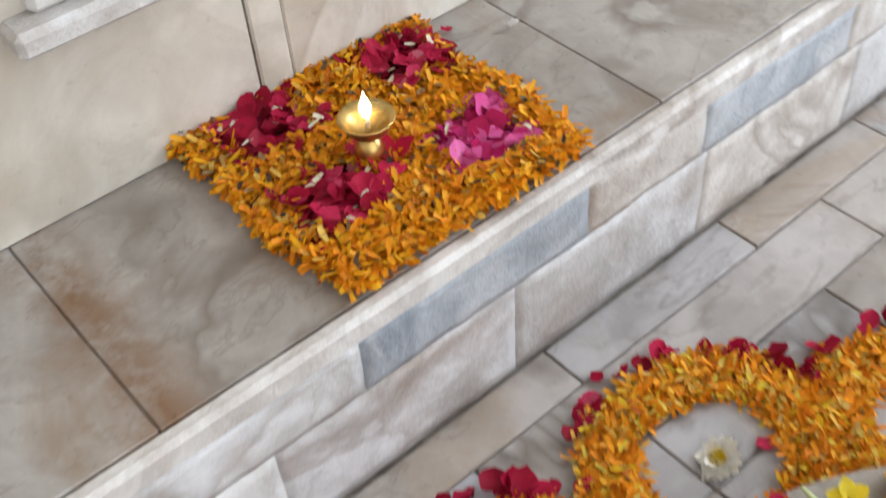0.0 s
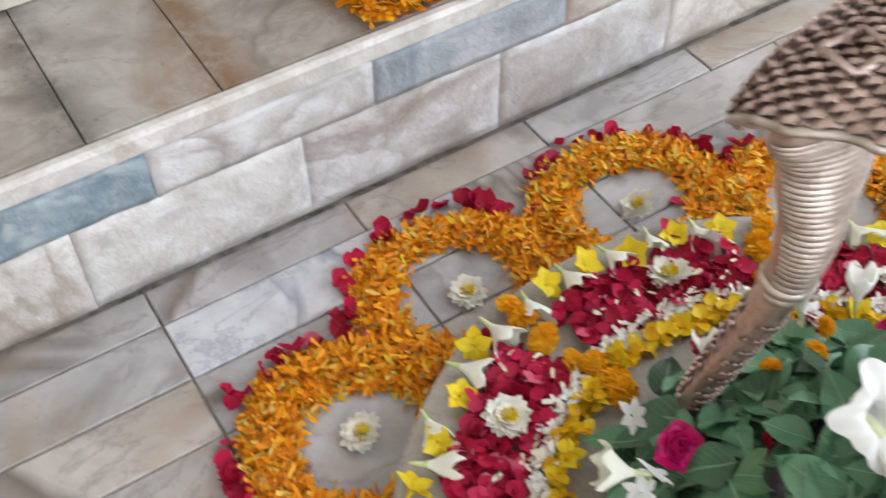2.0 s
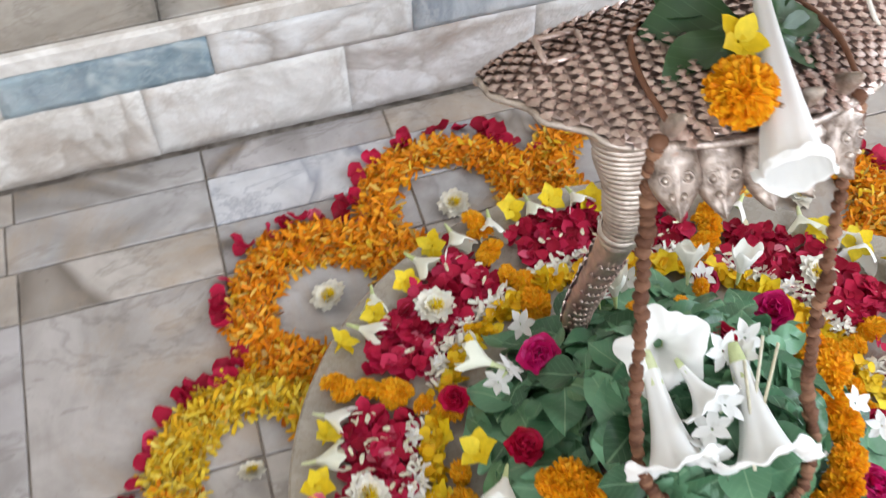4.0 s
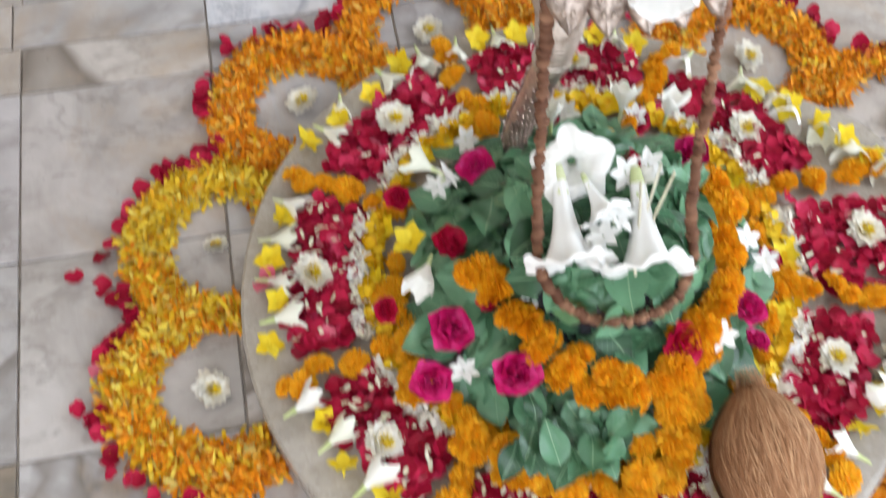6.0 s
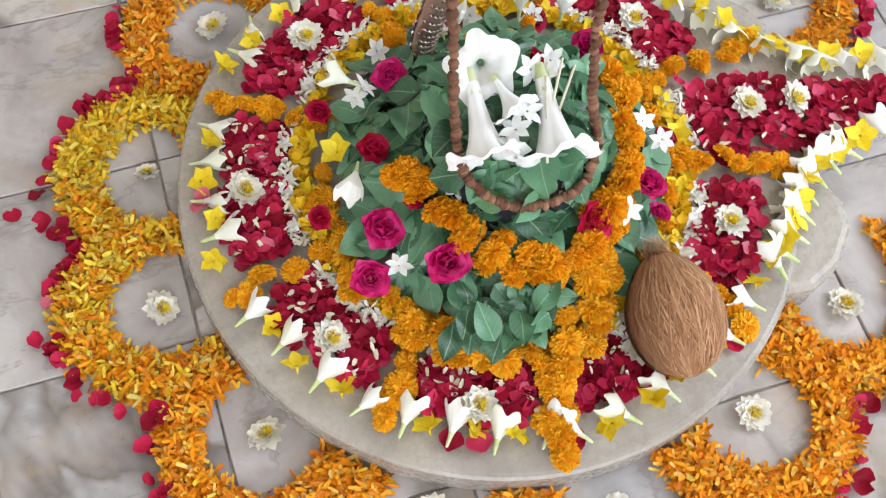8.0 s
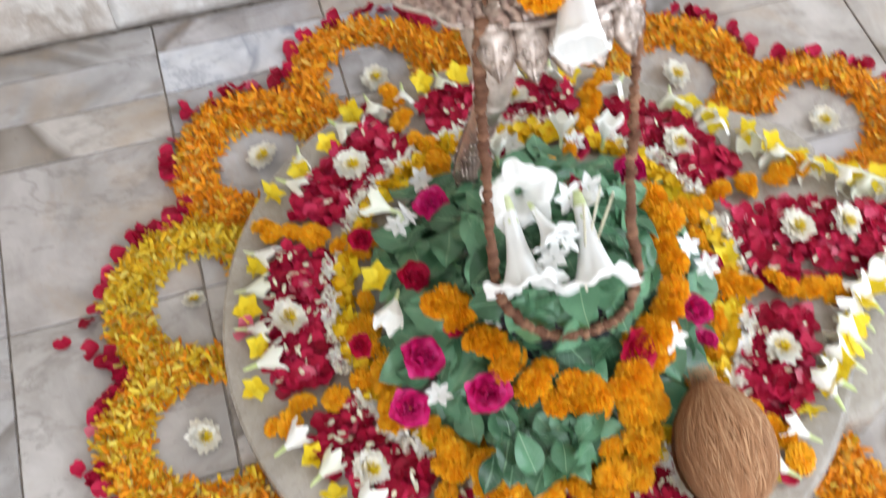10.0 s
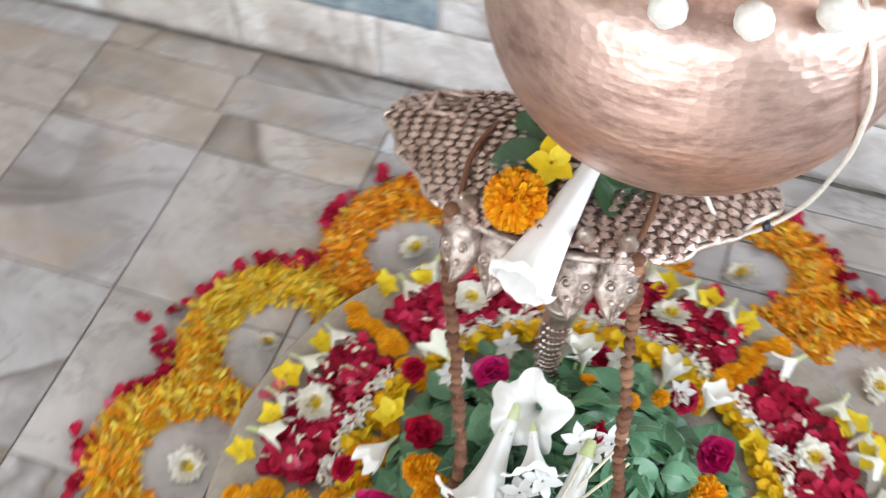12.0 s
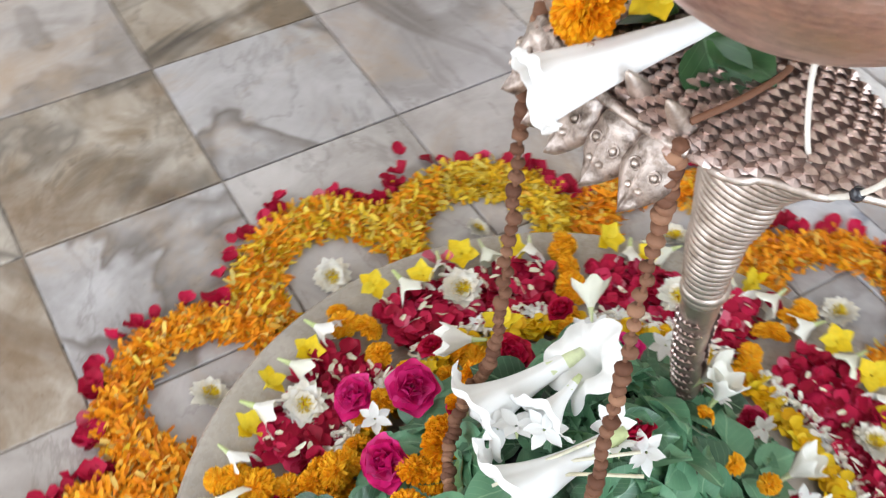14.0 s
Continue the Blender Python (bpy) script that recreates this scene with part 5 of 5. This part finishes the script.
pts, yel = [], []
while len(pts) < 7500:
    x, y = rnd.uniform(-0.075, 0.147), rnd.uniform(0.468, 0.655)
    edge = 0.004 * math.sin(60 * x) + 0.004 * math.sin(55 * y)
    if in_patch(x, y, -0.002) or x < -0.068 + edge + max(0, 0.06 * (0.55 - y)) or x > 0.138 - edge:
        continue
    p = (x, y, TOP_Z + 0.003 + rnd.random() * 0.012)
    (yel if rnd.random() < 0.42 else pts).append(p)
scatter_shred("marigold_petals", "square of shredded orange marigold petals on the step", pts, M_SHRED, 0.005, 0.0115, 0.40)
scatter_shred("yellow_marigold_petals", "golden marigold petals strewn in the square on the step", yel, M_GOLD, 0.005, 0.0115, 0.40)
for k, (a, b) in enumerate(PATCH):
    pp = [(a + rnd.uniform(-0.030, 0.030), b + rnd.uniform(-0.027, 0.027), TOP_Z + 0.004 + rnd.random() * 0.010) for _ in range(150)]
    scatter_petals("rose_petal_patch", "square patch of magenta rose petals among marigold petals", pp, M_MAGENTA if k == 3 else M_ROSE, 0.011, 0.018, 0.36)
    scatter_shred("white_petal_slivers", "white petal slivers strewn over rose petals", [(x, y, z + 0.007) for x, y, z in pp[:9]], M_CREAM, 0.006, 0.010, 0.3)
scatter_petals("rose_petal_patch", "few red rose petals beside the oil lamp", [(0.028 + rnd.gauss(0, 0.007), 0.545 + rnd.gauss(0, 0.007), TOP_Z + 0.014) for _ in range(9)], M_CRIMSON, 0.016, 0.024, 0.5)


def oil_lamp():
    e = empty("oil_lamp", pose(0.019, 0.548, TOP_Z + 0.003), "small brass oil lamp with a burning wick on the step", "oil lamp")
    part("base", lathe([(0.0, 0.0), (0.014, 0.0), (0.014, 0.003), (0.008, 0.006), (0.0055, 0.010), (0.009, 0.014), (0.010, 0.018), (0.007, 0.023), (0.005, 0.027), (0.0, 0.028)], 32), M_BRASS, e)
    part("bowl", lathe([(0.0, 0.026), (0.006, 0.027), (0.0135, 0.033), (0.0175, 0.041), (0.0185, 0.042), (0.0178, 0.043), (0.013, 0.036), (0.006, 0.031), (0.0, 0.030)], 40), M_BRASS, e)
    part("wick", tube([(0, 0, 0.032), (0.001, 0, 0.042)], 0.0016, 8), M_THREAD, e)
    f = part("flame", lathe([(0.0, 0.041), (0.0032, 0.044), (0.0042, 0.049), (0.003, 0.053), (0.0012, 0.058), (0.0, 0.062)], 16), M_FLAME, e, "small bright flame")
    return e


oil_lamp()
M_DARK_BIT = petal("dark_bit", [(0.0, (0.05, 0.03, 0.018)), (0.6, (0.12, 0.07, 0.035)), (1.0, (0.30, 0.20, 0.09))], rough=0.8, trans=0)
# added dark bits stand in for the dirt stain at the wall's foot
bit_spots = [(rnd.uniform(-0.066, 0.06), WALL_Y - 0.008 - abs(rnd.gauss(0, 0.006)), TOP_Z + 0.002 + rnd.random() * 0.004) for _ in range(420)]
# more of the same dark bits on the marigold square
bit_spots += [(x, y, z + 0.004) for x, y, z in rnd.sample(pts, 260)]
scatter_shred("withered_petals", "added dark bits standing for dirt along the wall, more among marigold petals", bit_spots, M_DARK_BIT, 0.003, 0.008, 0.3)
for x, y in ((0.19, 0.60), (0.155, 0.632)):
    tagged(place("white_petal", rnd.choice(CUP).copy(), None, facing((x, y, TOP_Z + 0.003), (0.2, 0.1, 1), 1.0, 0.009)), "small white petal on the step", "petal")
    bpy.data.objects["white_petal"].data.materials[0] = M_WHITE

# ---- stone pieces of the setting ----
PIECE = {}


def slab(name, x0, y0, z0, x1, y1, z1, material, parent, bev=0.0009, jit=0.0008):
    """One cut stone; alike sizes share a mesh."""
    key = (round(x1 - x0, 3), round(y1 - y0, 3), round(z1 - z0, 3), material.name)
    if key not in PIECE:
        PIECE[key] = mesh_of(name, box(-key[0] / 2, -key[1] / 2, -key[2] / 2, key[0] / 2, key[1] / 2, key[2] / 2, bev), material, False)
    o = new(name, PIECE[key])
    o.parent = parent
    o.location = ((x0 + x1) / 2, (y0 + y1) / 2, (z0 + z1) / 2 + rnd.uniform(-jit, 0))
    if name == "tile":
        o.rotation_euler[2] = rnd.gauss(0, 0.0022)
    return o


XS = [-1.395, -1.21, -1.025, -0.84, -0.655, -0.473, -0.291, -0.105, 0.085, 0.28, 0.465, 0.65, 0.835, 1.02, 1.205, 1.39]
YS = [-1.555, -1.37, -1.185, -1.0, -0.815, -0.63, -0.445, -0.26, -0.075, 0.110, 0.299]
G = 0.0008
BROWN = {(-0.655, -0.26), (-0.84, -0.075), (-0.655, -0.445), (-0.473, -0.445)}
for x0, x1 in zip(XS, XS[1:]):
    for y0, y1 in zip(YS, YS[1:]):
        slab("tile", x0 + G, y0 + G, -0.02, x1 - G, y1 - G, 0.0, M_TILE_C if (x0, y0) in BROWN else M_TILE, floor)
    for y0, y1 in ((0.299, 0.357), (0.417, 0.4575)):
        slab("tile", x0 + G, y0 + G, -0.02, x1 - G, y1 - G, 0.0, M_TILE, floor)
BS = [-1.395, -1.025, -0.84, -0.655, -0.482, -0.291, -0.02, 0.36, 0.74, 1.11, 1.39]
for x0, x1 in zip(BS, BS[1:]):
    slab("tile", x0 + G, 0.357 + G, -0.02, x1 - G, 0.417 - G, 0.0, M_TILE_B if -0.3 < x0 < -0.1 else M_TILE, floor)

TX = [-1.46, -1.07, -0.68, -0.48, -0.292, -0.187, 0.204, 0.60, 0.99, 1.38]
for x0, x1 in zip(TX, TX[1:]):
    slab("slab", x0 + 0.0005, RISER_Y + 0.010, TOP_Z - 0.02, x1 - 0.0008, WALL_Y - 0.001, TOP_Z, M_TREAD, step, 0.0008, 0.0005)
slab("nosing", X0, RISER_Y - 0.003, TOP_Z - 0.0205, X1 - 0.0003, RISER_Y + 0.0098, TOP_Z + 0.0004, M_RISER, step, 0.0035, 0.0004)
UP = [-1.45, -1.2, -0.95, -0.66, -0.448, -0.257, -0.067, 0.124, 0.243, 0.42, 0.62, 0.80, 1.05, 1.3]
LOW = [-1.45, -1.25, -1.05, -0.85, -0.68, -0.5, -0.327, -0.135, 0.056, 0.250, 0.44, 0.65, 0.85, 1.1, 1.35]
BLUES = {(-0.448, -0.257), (-0.067, 0.124), (0.243, 0.42), (0.62, 0.80)}


def hewn_block(x0, z0, x1, z1, depth, material, seed):
    """One block of the riser: a chiselled, slightly bulging face with broken edges."""
    nx, nz = max(6, int((x1 - x0) / 0.009)), 7
    bm = bmesh.new()
    rows = []
    for j in range(nz + 1):
        row = []
        for i in range(nx + 1):
            u, v = i / nx, j / nz
            x, z = x0 + (x1 - x0) * u, z0 + (z1 - z0) * v
            edge = min(i, nx - i, j, nz - j)
            q = Vector((x * 38, z * 60, seed * 3.7))
            face = 0.0008 * noise.noise(q) + 0.0006 * noise.noise(q * 2.7)
            back = max(0.0, 0.0004 + 0.0012 * noise.noise(q * 1.3)) if edge == 0 else 0.0
            row.append(bm.verts.new((x, RISER_Y - depth - face + back, z + (0.0008 * noise.noise(q * 1.9) if edge == 0 else 0))))
        rows.append(row)
    for a, b in zip(rows, rows[1:]):
        for i in range(nx):
            bm.faces.new((a[i], a[i + 1], b[i + 1], b[i]))
    rim = [e for e in bm.edges if e.is_boundary]
    ext = bmesh.ops.extrude_edge_only(bm, edges=rim)
    for g in ext["geom"]:
        if isinstance(g, bmesh.types.BMVert):
            g.co.y = RISER_Y + 0.02
    bmesh.ops.recalc_face_normals(bm, faces=bm.faces[:])
    return part("block", bm, material, step)


for k, (x0, x1) in enumerate(zip(UP, UP[1:])):
    hewn_block(x0 + 0.0003, 0.0922, x1 - 0.0003, TOP_Z - 0.0206, 0.0012, (M_BLUE if x0 < -0.3 or x0 > 0.6 else M_PALEBLUE) if (x0, x1) in BLUES else M_RISER, k)
for k, (x0, x1) in enumerate(zip(LOW, LOW[1:])):
    hewn_block(x0 + 0.0003, 0.0060, x1 - 0.0003, 0.0918, 0.0012, M_RISER, 40 + k)
WX = [-1.4, -0.9, -0.45, 0.006, 0.032, 0.5, 1.0, 1.4]
for x0, x1 in zip(WX, WX[1:]):
    slab("panel", x0 + 0.0005, WALL_Y - 0.006 - (0.0015 if x1 - x0 < 0.03 else 0), TOP_Z + 0.0005, x1 - 0.0005, WALL_Y + 0.01, 0.62, M_WALL, wall_n, 0.0015, 0)
slab("ledge", -0.142, WALL_Y - 0.030, 0.283, 0.32, WALL_Y + 0.005, 0.300, M_RISER, wall_n, 0.004, 0)
slab("plinth", -0.125, WALL_Y - 0.018, 0.3005, 0.30, WALL_Y + 0.005, 0.62, M_RISER, wall_n, 0.004, 0)
